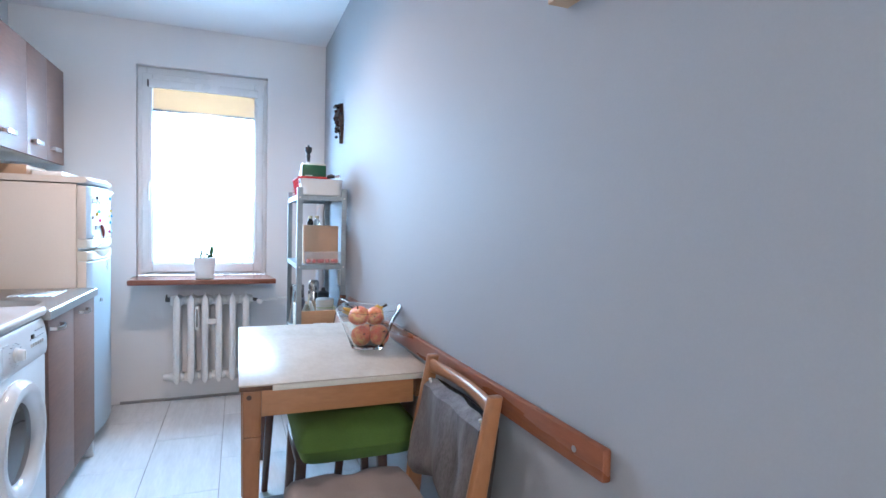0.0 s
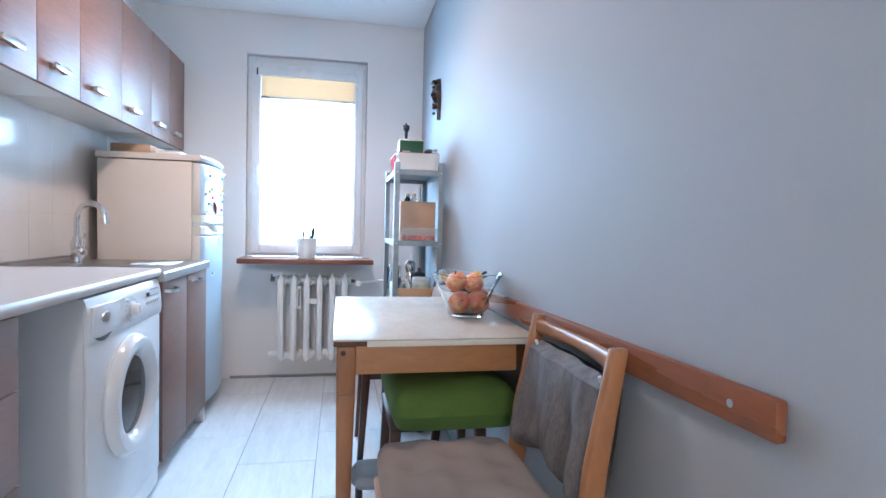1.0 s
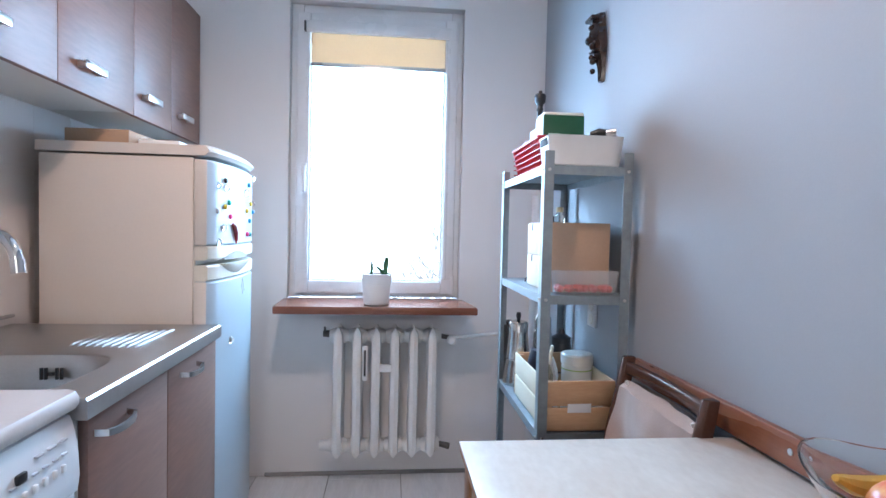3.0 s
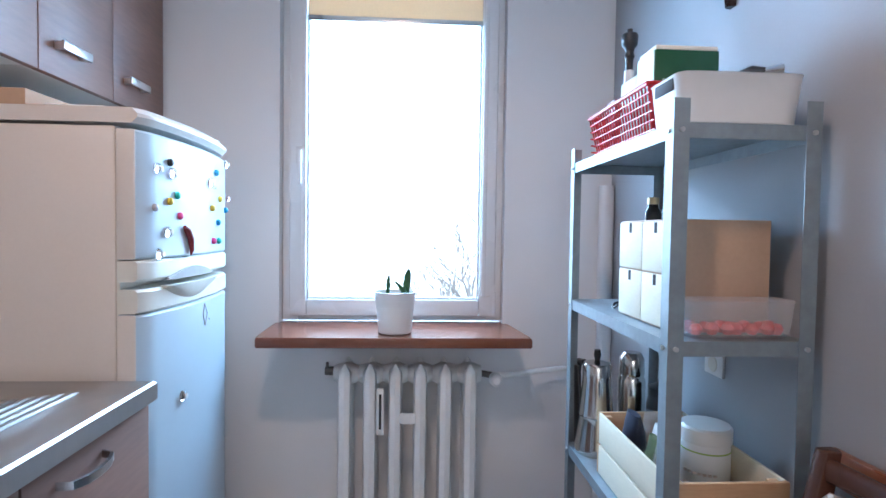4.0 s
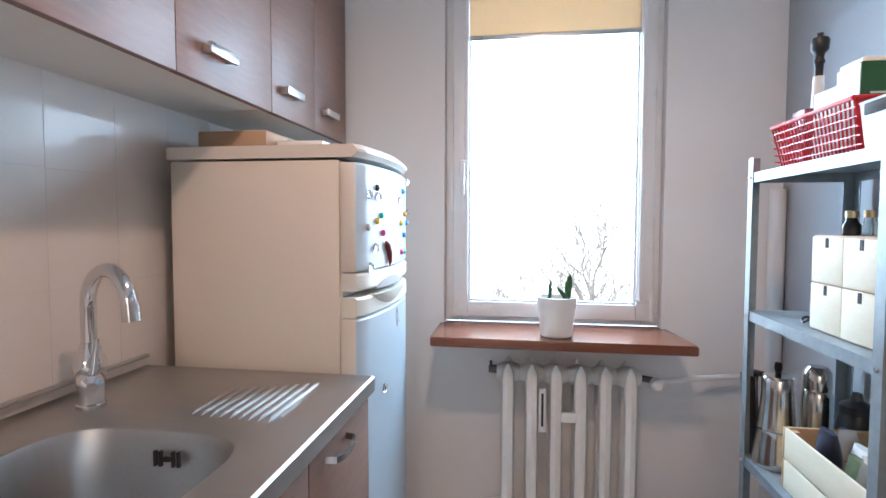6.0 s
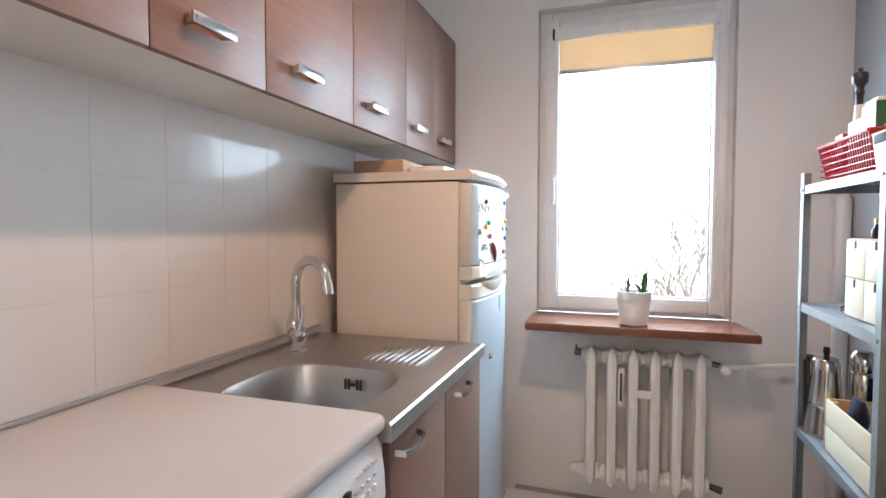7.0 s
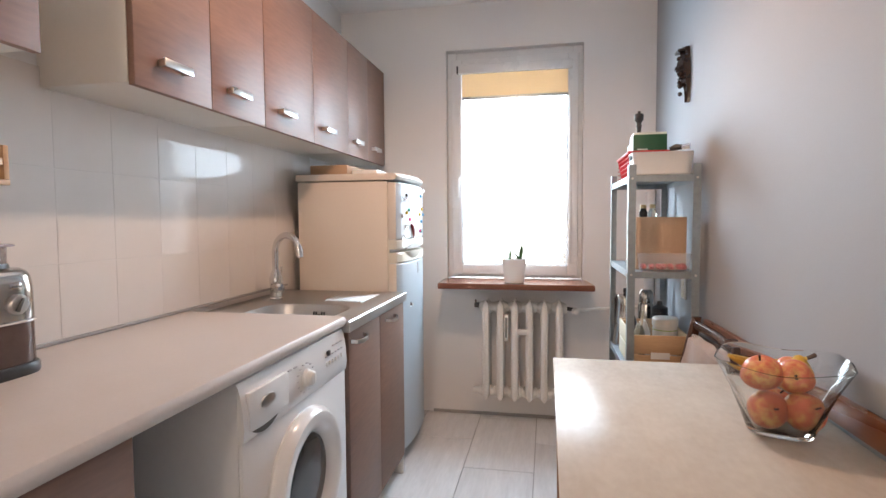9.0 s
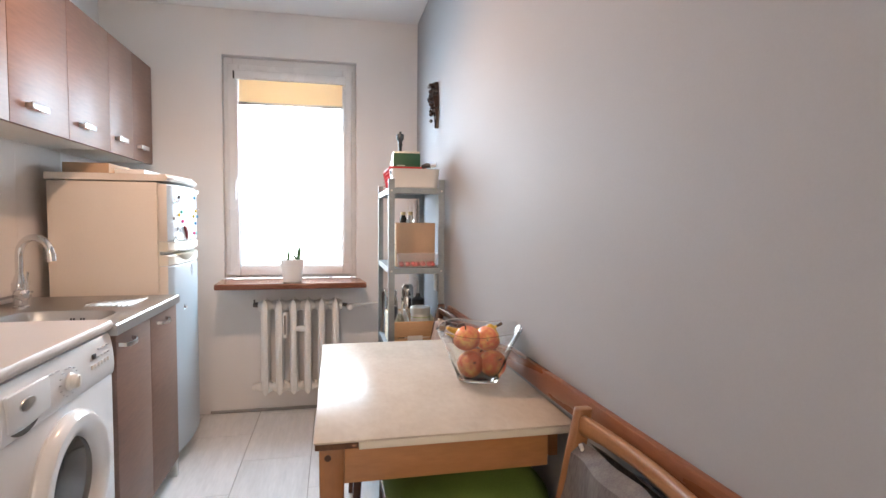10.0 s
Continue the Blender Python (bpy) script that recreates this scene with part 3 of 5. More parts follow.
corner = [math.atan2(y - CY, x - CX) for x in (X0, X1) for y in (SY0, SY1)]
angles = sorted([2 * math.pi * i / N - math.pi for i in range(N)] + corner)
rings = [loop_ring(bm, [(*rect_pt(a), 0.826) for a in angles]), loop_ring(bm, [(*rect_pt(a), 0.859) for a in angles]),
         loop_ring(bm, [(CX + (rect_pt(a)[0] - CX) * 0.985, CY + (rect_pt(a)[1] - CY) * 0.985, 0.864) for a in angles]),
         loop_ring(bm, [(CX + (rect_pt(a)[0] - CX) * 0.955, CY + (rect_pt(a)[1] - CY) * 0.955, 0.860) for a in angles])]
for k, z in ((1.03, 0.860), (1.0, 0.857), (0.975, 0.845), (0.94, 0.76), (0.88, 0.715), (0.75, 0.702), (0.12, 0.696)):
    rings.append(loop_ring(bm, [(CX + k * sup(a, HX, HY, 4)[0], CY + k * sup(a, HX, HY, 4)[1], z) for a in angles]))
skin(bm, rings, caps=False)
part("basin", bm, M_STEEL, sk)
part("strainer", lathe([(0.035, 0.0), (0.033, 0.004), (0.012, 0.003)], (CX, CY, 0.695), 24), M_CHROME, sk)
for i in range(9):
    x, far = 0.485 - i * 0.0205, 5.530 - i * 0.008
    part("drainer_rib", tube([(x, 5.285 + i * 0.002, 0.8600), (x, 5.299 + i * 0.002, 0.8620), (x, far - 0.02, 0.8620), (x, far, 0.8600)], [0.001, 0.0048, 0.0048, 0.001], 8), M_STEEL, sk)
# black blocks paint the shade of overflow slots not cut in the bowl
bm = bmesh.new()
for dx in (-0.022, -0.012, 0.012, 0.022):
    box(bm, 0.34 + dx - 0.0025, 0.34 + dx + 0.0025, 5.2010, 5.2070, 0.805, 0.832)
box(bm, 0.334, 0.346, 5.2010, 5.2060, 0.814, 0.822)
part("overflow", bm, M_BLACK, sk, "dark blocks for the shade in the overflow slots")

fc = thing("tap", (0.112, 5.305, 0.862), "chrome swan-neck kitchen mixer tap", "tap")
FX, FY = 0.100, 5.305
part("base_ring", lathe([(0.027, 0), (0.027, 0.008), (0.022, 0.012)], (FX, FY, 0.861), 24), M_CHROME, fc)
part("body", lathe([(0.024, 0), (0.025, 0.05), (0.028, 0.058), (0.028, 0.085), (0.023, 0.094), (0.0155, 0.12)], (FX, FY, 0.872), 24), M_CHROME, fc)
dx, dy = 0.94, -0.34
pts = [(FX, FY, 0.98), (FX, FY, 1.06)]
for i in range(15):
    a = math.pi * i / 14
    r = 0.071
    pts.append((FX + dx * (r - r * math.cos(a)), FY + dy * (r - r * math.cos(a)), 1.066 + r * math.sin(a)))
pts += [(pts[-1][0], pts[-1][1], 1.070)]
part("spout", tube(pts, 0.0140, 16), M_CHROME, fc)
part("aerator", rod((pts[-1][0], pts[-1][1], 1.078), (pts[-1][0] + 0.004, pts[-1][1] - 0.002, 1.046), 0.0160, 0.0160), M_CHROME, fc)
lv = part("lever_hub", tube([(FX, FY, 0.918), (FX + 0.022, FY - 0.022, 0.916), (FX + 0.034, FY - 0.034, 0.914), (FX + 0.040, FY - 0.040, 0.913)], [0.024, 0.025, 0.021, 0.010], 20), M_CHROME, fc)
part("lever", tube([(FX + 0.028, FY - 0.026, 0.930), (FX + 0.036, FY - 0.026, 0.965), (FX + 0.040, FY - 0.024, 1.005)], [0.0075, 0.0055, 0.0045], 10), M_CHROME, lv)

# ---- fridge ----
place(-0.009, 0, 0)
fr = thing("fridge", (0.32, 5.77, 0), "narrow white two-door fridge freezer, warm light coloured into its cream sides", "fridge")
FY0, FY1 = 5.625, 6.125
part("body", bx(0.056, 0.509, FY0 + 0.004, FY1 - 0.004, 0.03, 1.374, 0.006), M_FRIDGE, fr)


def bulge_x(y, base=0.561, b=0.026):
    u = (y - FY0) / (FY1 - FY0)
    return base + b * (1 - (2 * u - 1) ** 2)


def bulged(z0, z1, x0=0.516, inset=0.0, r=0.006, y0=FY0, y1=FY1, n=20, grow=0.0):
    bm = bmesh.new()
    rows = []
    for k in range(n + 1):
        u = k / n
        y = y0 + (y1 - y0) * u
        edge = min(u, 1 - u) * (y1 - y0)
        x = bulge_x(y) - inset + grow - max(0, 0.010 - edge) * 0.9
        rows.append(loop_ring(bm, [(x0, y, z0), (x - r, y, z0), (x, y, z0 + r), (x, y, z1 - r), (x - r, y, z1), (x0, y, z1)]))
    return skin(bm, rows)


part("top", bulged(1.379, 1.410, 0.050, r=0.012, grow=0.004), M_FRIDGE, fr, "cream plastic top cover")
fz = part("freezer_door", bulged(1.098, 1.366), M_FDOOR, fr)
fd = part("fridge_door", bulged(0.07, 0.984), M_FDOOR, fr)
part("freezer_grip", bulged(1.052, 1.0965, grow=0.002), M_CREAMPL, fz, "cream plastic door grip strip")
part("fridge_grip", bulged(0.9855, 1.036, grow=0.002), M_CREAMPL, fd, "cream plastic door grip strip")
# strips tint the door edges as the warm lamp would
part("freezer_door_edge", bx(0.5155, 0.5515, FY0 - 0.003, FY0 - 0.0003, 1.099, 1.3655, 0.001), M_FRIDGE, fz, "door edge coloured cream for warm lamp light")
part("fridge_door_edge", bx(0.5155, 0.5515, FY0 - 0.003, FY0 - 0.0003, 0.071, 0.983, 0.001), M_FRIDGE, fd, "door edge coloured cream for warm lamp light")
part("door_seal", bx(0.5092, 0.5158, FY0 + 0.008, FY1 - 0.008, 0.075, 1.36), M_CREAMPL, fr, "cream door seal")
# grey bar standing for the shade in the freezer grip's recess
bm = bmesh.new()
rows = []
for k in range(17):
    u = k / 16
    y = FY0 + 0.083 + 0.224 * u
    h = 0.004 + 0.020 * math.sin(math.pi * u)
    rows.append(loop_ring(bm, [(bulge_x(y) - 0.012, y, 1.050), (bulge_x(y) + 0.0065, y, 1.050), (bulge_x(y) + 0.0065, y, 1.050 + h), (bulge_x(y) - 0.012, y, 1.050 + h + 0.004)]))
part("grip_recess_shade", skin(bm, rows), M_GREYTRIM, fz)
bm = bmesh.new()
rows = []
for k in range(17):
    u = k / 16
    y = FY0 + 0.072 + 0.246 * u
    h = 0.006 + 0.034 * math.sin(math.pi * u) ** 0.8
    rows.append(loop_ring(bm, [(bulge_x(y) - 0.012, y, 1.0385), (bulge_x(y) + 0.016, y, 1.0385), (bulge_x(y) + 0.012, y, 1.0385 - h * 0.6), (bulge_x(y) + 0.001, y, 1.0385 - h)]))
part("grip_lip", skin(bm, rows), M_CREAMPL, fd)
bm = bmesh.new()
for i in range(8):
    box(bm, bulge_x(5.954) - 0.002, bulge_x(5.954) + 0.0012, 5.932 + i * 0.0066, 5.9364 + i * 0.0066, 1.272, 1.279)
part("badge", bm, M_GREYPRINT, fz, "small grey badge bars")
part("hinge_cover", bx(0.45, 0.545, 6.065, 6.117, 1.4105, 1.424, 0.003), M_WPLAST, fr)
bm = bmesh.new()
for a, b in (((5.893, 0.972), (5.882, 0.945)), ((5.882, 0.945), (5.896, 0.915)), ((5.896, 0.915), (5.91, 0.945)), ((5.91, 0.945), (5.893, 0.972)), ((5.921, 0.93), (5.926, 0.925))):
    tube([(bulge_x(a[0]) + 0.0005, *a), (bulge_x(b[0]) + 0.0005, *b)], 0.0012, 6, bm)
part("scribble", bm, M_GREYPRINT, fd, "thin drawn outline on the door")
for x in (0.12, 0.48):
    for y in (FY0 + 0.05, FY1 - 0.05):
        part("foot", lathe([(0.018, 0), (0.018, 0.032)], (x, y, 0), 10), M_BLACK, fr)

# ---- upper cabinets ----
place(-0.018, 0, 0.012)
def wall_cabinet(y0, y1, handles):
    cab = thing("wall_cabinet", (0.12, (y0 + y1) / 2, 1.51), "wall cabinet with two brown wood-grain doors", "cabinet", "wall cabinets")
    part("carcass", bx(XL + 0.019, 0.260, y0 + 0.0008, y1 - 0.0008, 1.515, 2.065, 0.001), M_CARC, cab)
    ym = (y0 + y1) / 2
    for (a, b), c in zip(((y0 + 0.0015, ym - 0.0012), (ym + 0.0012, y1 - 0.0015)), handles):
        d = part("door", bx(0.2615, 0.280, a, b, 1.508, 2.067, 0.0015), M_WOODD, cab)
        bm = bmesh.new()
        w = 0.052
        box(bm, 0.280, 0.302, c - w + 0.002, c - w + 0.012, 1.572, 1.590, 0.002)
        box(bm, 0.280, 0.302, c + w - 0.012, c + w - 0.002, 1.572, 1.590, 0.002)
        box(bm, 0.300, 0.308, c - w - 0.004, c + w + 0.004, 1.570, 1.592, 0.0025)
        part("handle", bm, M_SATIN, d, "flat satin metal bar handle")


wall_cabinet(3.52, 4.122, (3.66, 3.96))
wall_cabinet(4.360, 4.964, (4.490, 4.785))
wall_cabinet(4.964, 5.762, (5.105, 5.495))
wall_cabinet(5.762, 6.362, (5.865, 6.165))
place()

# ---- shelving unit ----
sh = thing("shelving_unit", (1.69, 5.69, 0), "galvanised steel shelving unit against the grey wall", "shelf")
SX0, SX1, HY0, HY1 = 1.543, 1.803, 5.370, 5.940
for x, sx in ((SX0, 1), (SX1, -1)):
    for y, sy in ((HY0, 1), (HY1, -1)):
        bm = bmesh.new()
        box(bm, min(x, x + sx * 0.028), max(x, x + sx * 0.028), min(y, y + sy * 0.002), max(y, y + sy * 0.002), 0.004, 1.395)
        box(bm, min(x, x + sx * 0.002), max(x, x + sx * 0.002), min(y + sy * 0.002, y + sy * 0.028), max(y + sy * 0.002, y + sy * 0.028), 0.004, 1.395)
        p = part("post", bm, M_ZINC, sh, smooth=False)
        part("foot_cap", bx(min(x, x + sx * 0.03), max(x, x + sx * 0.03), min(y, y + sy * 0.03), max(y, y + sy * 0.03), 0, 0.0038), M_BLACK, p)
for z in (0.20, 0.585, 0.985, 1.355):
    s = part("shelf", bx(SX0 + 0.0025, SX1 - 0.0025, HY0 + 0.0025, HY1 - 0.0025, z - 0.002, z), M_ZINC, sh, smooth=False)
    for y in (HY0 + 0.0025, HY1 - 0.0045):
        part("lip", bx(SX0 + 0.0046, SX1 - 0.0046, y, y + 0.002, z - 0.026, z - 0.0021), M_ZINC, s, smooth=False)
    for x in (SX0 + 0.0025, SX1 - 0.0045):
        part("lip", bx(x, x + 0.002, HY0 + 0.0025, HY1 - 0.0025, z - 0.026, z - 0.0021), M_ZINC, s, smooth=False)
    for y in (HY0 + 0.014, HY1 - 0.014):
        part("bolt", rod((SX0 - 0.004, y, z - 0.013), (SX0 + 0.004, y, z - 0.013), 0.0045, seg=8), M_SATIN, s)
    for x in (SX0 + 0.014, SX1 - 0.014):
        part("bolt", rod((x, HY0 - 0.004, z - 0.013), (x, HY0 + 0.004, z - 0.013), 0.0045, seg=8), M_SATIN, s)

# ---- table ----
tb = thing("kitchen_table", (1.53, 4.39, 0), "wooden kitchen table with a glossy cream laminate top", "table")
TX0, TX1, TY0, TY1, TZ = 1.257, 1.8310, 4.043, 4.919, 0.753
part("tabletop", bx(TX0, TX1, TY0, TY1, TZ - 0.005, TZ, 0.0015), M_TOP, tb, "glossy cream patterned laminate")
part("edge_band", bx(TX0 + 0.091, TX1, TY0 - 0.0015, TY0 + 0.02, TZ - 0.020, TZ - 0.0052, 0.001), M_CREAMPL, tb, "cream edge band broken off at one corner")
part("top_core", bx(TX0 + 0.002, TX1 - 0.001, TY0 + 0.0205, TY1 - 0.001, TZ - 0.020, TZ - 0.0054), M_OAKX, tb)
part("bare_corner", bx(TX0 + 0.002, TX0 + 0.0905, TY0 + 0.003, TY0 + 0.0202, TZ - 0.019, TZ - 0.0056, 0.002), M_DKWOOD2, tb, "bare dark wood where the edge band is missing")
for y in (TY0 + 0.028, TY1 - 0.028):
    part("apron", bx(TX0 + 0.06, TX1 - 0.06, y - 0.011, y + 0.011, 0.655, TZ - 0.021, 0.002), M_OAKX, tb)
for x in (TX0 + 0.028, TX1 - 0.028):
    part("side_apron", bx(x - 0.011, x + 0.011, TY0 + 0.06, TY1 - 0.06, 0.655, TZ - 0.021, 0.002), M_OAK, tb)
for x, ox in ((TX0 + 0.036, -0.004),):
    for y, oy in ((TY0 + 0.036, -0.006), (TY1 - 0.036, 0.05)):
        bm = plank((x, y, TZ - 0.021), (x, y, 0.60), 0.052, 0.050, 0.052, 0.050, (1, 0, 0), bevel=0.005)
        plank((x, y, 0.60), (x + ox, y + oy, 0), 0.050, 0.030, 0.050, 0.030, (1, 0, 0), bm, bevel=0.006)
        lg = part("leg", bm, M_OAK, tb)
        part("screw_cap", rod((x - 0.008, y - 0.0265, 0.715), (x - 0.008, y - 0.024, 0.715), 0.007, seg=12), M_DKWOOD, lg)

# ---- wall rail ----
bm = plank((1.822, 3.195, 0.820), (1.822, 5.350, 0.782), 0.057, 0.060, 0.018, 0.018, (0, 0, 1), bevel=0.005)
rl = thing("wall_rail", (1.81, 4.2, 0.82), "orange-brown varnished wooden chair rail screwed to the wall", "rail")
part("board", bm, M_RAIL, rl)
for y, z in ((3.275, 0.819), (3.98, 0.806), (4.75, 0.793)):
    part("screw", rod((1.8115, y, z), (1.816, y, z), 0.006, seg=12), M_SATIN, rl)


# ---- chairs and stool ----
place(-0.004, 0, 0)
def cushion(x0, x1, y0, y1, z0, z1, tufts=(), p=5, n=28, sag=0.0, wob=0.0):
    """A padded seat cushion: rounded edge, soft top with tufted dimples."""
    bm = bmesh.new()
    cx, cy, hx, hy = (x0 + x1) / 2, (y0 + y1) / 2, (x1 - x0) / 2, (y1 - y0) / 2
    grid = {}
    for side in (0, 1):
        for i in range(n + 1):
            for j in range(n + 1):
                u, v = 2 * i / n - 1, 2 * j / n - 1
                e = max(abs(u), abs(v))
                k = (1 - e ** 6) ** 0.5
                # round the plan a little
                q = (abs(u) ** p + abs(v) ** p) ** (1 / p)
                s = e / q if q > 1e-6 else 1
                s = 1 - (1 - s) * 0.6
                x, y = cx + hx * u * s, cy + hy * v * s
                zm = (z0 + z1) / 2
                h = (z1 - z0) / 2 * k
                z = zm + h if side else zm - h * 0.8
                if side:
                    for tx, ty in tufts:
                        z -= 0.016 * math.exp(-((x - tx) ** 2 + (y - ty) ** 2) / 0.0011)
                    z += wob * noise.noise(Vector((x * 9, y * 9, 0.3)))
                key = (i, j, side if e < 1 else 0)
                if key not in grid:
                    grid[key] = bm.verts.new((x, y, z))
    for side in (0, 1):
        g = lambda i, j: grid[(i, j, side if 0 < i < n and 0 < j < n else 0)]
        for i in range(n):
            for j in range(n):
                f = [g(i, j), g(i + 1, j), g(i + 1, j + 1), g(i, j + 1)]
                bm.faces.new(f if side else f[::-1])
    return bm


def chair(y0, y1, wood, top_z, cloth_mat, cloth_label, label, seat_mat, drape):
    """A chair with its back to the grey wall, facing west."""
    ym = (y0 + y1) / 2
    ch = thing("dining_chair", (1.55, ym, 0), label, "chair", "chairs at the table")
    xt = 1.783
    for y in (y0, y1):
        bm = bmesh.new()
        pts = [(1.700, 0.0, 0.034), (1.722, 0.25, 0.040), (1.728, 0.44, 0.046), (1.745, 0.62, 0.044), (xt, top_z, 0.032)]
        rings = []
        for (x, z, w) in pts:
            rings.append(loop_ring(bm, [(x - w * 0.5, y - 0.013, z), (x + w * 0.35, y - 0.013, z), (x + w * 0.5, y, z), (x + w * 0.35, y + 0.013, z), (x - w * 0.5, y + 0.013, z), (x - w * 0.62, y, z)]))
        skin(bm, rings)
        bmesh.ops.bevel(bm, geom=[e for e in bm.edges], offset=0.0035, segments=2, affect="EDGES", profile=0.5)
        part("back_post", bm, wood, ch)
    for y in (y0 + 0.02, y1 - 0.02):
        part("front_leg", plank((1.40, y, 0.43), (1.375, y, 0), 0.036, 0.026, 0.036, 0.026, (1, 0, 0), bevel=0.005), wood, ch)
        part("side_rail", bx(1.405, 1.705, y - 0.010, y + 0.010, 0.385, 0.43, 0.003), wood, ch)
    part("front_rail", bx(1.392, 1.412, y0 + 0.04, y1 - 0.04, 0.385, 0.43, 0.003), wood, ch)
    part("seat", bx(1.365, 1.715, y0 + 0.005, y1 - 0.005, 0.4305, 0.452, 0.008), seat_mat, ch)
    # curved top rail and lower rail
    for nm, z, h, xx in (("top_rail", top_z - 0.030, 0.040, xt - 0.008), ("lower_rail", top_z - 0.20, 0.045, xt - 0.035)):
        bm = bmesh.new()
        rings = []
        for k in range(13):
            u = k / 12
            y = y0 + 0.013 + (y1 - y0 - 0.026) * u
            c = 0.020 * (1 - (2 * u - 1) ** 2)
            hh = h * (1 - 0.25 * (1 - (2 * u - 1) ** 2)) / 2
            rings.append(loop_ring(bm, [(xx + c + 0.010 * math.cos(q) * min(1, 1.25 - 0.25 * abs(math.sin(q))), y, z + hh * (abs(math.sin(q)) ** 0.6) * (1 if math.sin(q) > 0 else -1)) for q in [2 * math.pi * (k2 + 0.5) / 16 for k2 in range(16)]]))
        part(nm, skin(bm, rings), wood, ch)
    # cloth hung round the back, open sack with folds
    bm = bmesh.new()
    nu, nv = 36, 14
    for sgn in (-1, 1):
        rows = []
        for i in range(nu + 1):
            u = i / nu
            row = []
            for j in range(nv + 1):
                v = j / nv
                z = top_z - 0.062 - v * drape - 0.012 * math.sin(u * 7 + 1) * v
                lean = (z - 0.62) / (top_z - 0.62) * (xt - 1.745) + 1.745
                fold = 0.015 * math.sin(u * 17 + 3 * v + 2 * math.sin(u * 5)) * v ** 0.7 + 0.008 * noise.noise(Vector((u * 5, v * 3, sgn)))
                bulge = 0.012 * math.sin(math.pi * min(1, u * 1.0)) + 0.022
                bot = bulge * (1 if v < 0.9 else (1 - v) * 10) * (1 if v > 0.05 else v * 20 + 0.1)
                x = lean + 0.006 + sgn * (bot + 0.004) + fold + 0.012 * (1 - (2 * u - 1) ** 2)
                row.append(bm.verts.new((x, y0 + 0.016 + (y1 - y0 - 0.032) * u, z)))
            rows.append(row)
        for a, b in zip(rows, rows[1:]):
            for j in range(nv):
                bm.faces.new((a[j], b[j], b[j + 1], a[j + 1]))
    bmesh.ops.remove_doubles(bm, verts=bm.verts, dist=0.002)
    part("back_cover", bm, cloth_mat, ch, cloth_label)
    for y in (y0 + 0.03, y1 - 0.03):
        part("tie_button", rod((xt - 0.022, y, top_z - 0.060), (xt - 0.016, y, top_z - 0.075), 0.004, seg=10), M_WPLAST, ch)
    return ch


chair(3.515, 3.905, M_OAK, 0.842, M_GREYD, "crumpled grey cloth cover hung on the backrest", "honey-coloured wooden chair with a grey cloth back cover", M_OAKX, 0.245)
chair(4.925, 5.300, M_DKBROWN, 0.828, M_BEIGE, "smooth beige cloth cover hung on the backrest", "dark brown wooden chair with a beige cloth back cover", M_DKBROWN, 0.21)
tf = [(1.45 + 0.105 * i, 3.585 + 0.11 * j + (0.055 if i % 2 else 0)) for i in range(3) for j in range(4)]
whole("seat_cushion", cushion(1.37, 1.722, 3.485, 3.985, 0.4535, 0.520, tf, wob=0.004), M_GREYC, "taupe tufted seat cushion on the honey-coloured chair", "cushion", "seat cushions", at=(1.545, 3.735, 0.4535))
place(-0.02, 0.145, 0)
st = thing("low_stool", (1.40, 3.86, 0), "small stool with a grey padded seat under the table edge", "stool")
part("seat", cushion(1.33, 1.50, 3.79, 3.915, 0.385, 0.43, (), wob=0.003, n=14), M_BLUEGREY, st)
for x in (1.35, 1.48):
    for y in (3.81, 3.895):
        part("leg", rod((x, y, 0.395), (x, y, 0), 0.008, seg=10), M_BLACK, st)

place(-0.045, 0.115, 0.032)
gs = thing("stool", (1.64, 4.27, 0), "dark stool with chrome struts under the table", "stool")
part("seat_board", bx(1.475, 1.785, 4.10, 4.44, 0.395, 0.417, 0.006), M_DKWOOD, gs)
for x in (1.495, 1.765):
    for y in (4.13, 4.41):
        part("leg", plank((x, y, 0.3945), (x + (0.02 if x > 1.6 else -0.02), y + (0.015 if y > 4.3 else -0.015), 0), 0.034, 0.024, 0.034, 0.024, (1, 0, 0), bevel=0.004), M_DKWOOD, gs)
for y in (4.13, 4.41):
    part("strut", tube([(1.50, y, 0.380), (1.505, y - 0.02, 0.325), (1.56, y - 0.022, 0.295), (1.70, y - 0.022, 0.295), (1.755, y - 0.02, 0.325), (1.76, y, 0.380)], 0.006, 10), M_CHROME, gs)
whole("green_cushion", cushion(1.468, 1.866, 3.980, 4.47, 0.400, 0.566, (), wob=0.018, p=8), M_GREEN, "moss green seat cushion on the dark stool", "cushion", "seat cushions", at=(1.63, 4.27, 0.4175))

place()
# ---- bowl of fruit ----
BX, BY, BZ, TURNB = 1.706, 4.410, TZ, radians(-22)
bm = bmesh.new()
n = 56


def sq_ring(h, z, p, wave=0.0):
    pts = []
    for i in range(n):
        a = 2 * math.pi * i / n + 0.78
        u, v = sup(a, h, h, p)
        pts.append((BX + u * math.cos(TURNB) - v * math.sin(TURNB), BY + u * math.sin(TURNB) + v * math.cos(TURNB), z - wave * math.cos(4 * a)))
    return loop_ring(bm, pts)


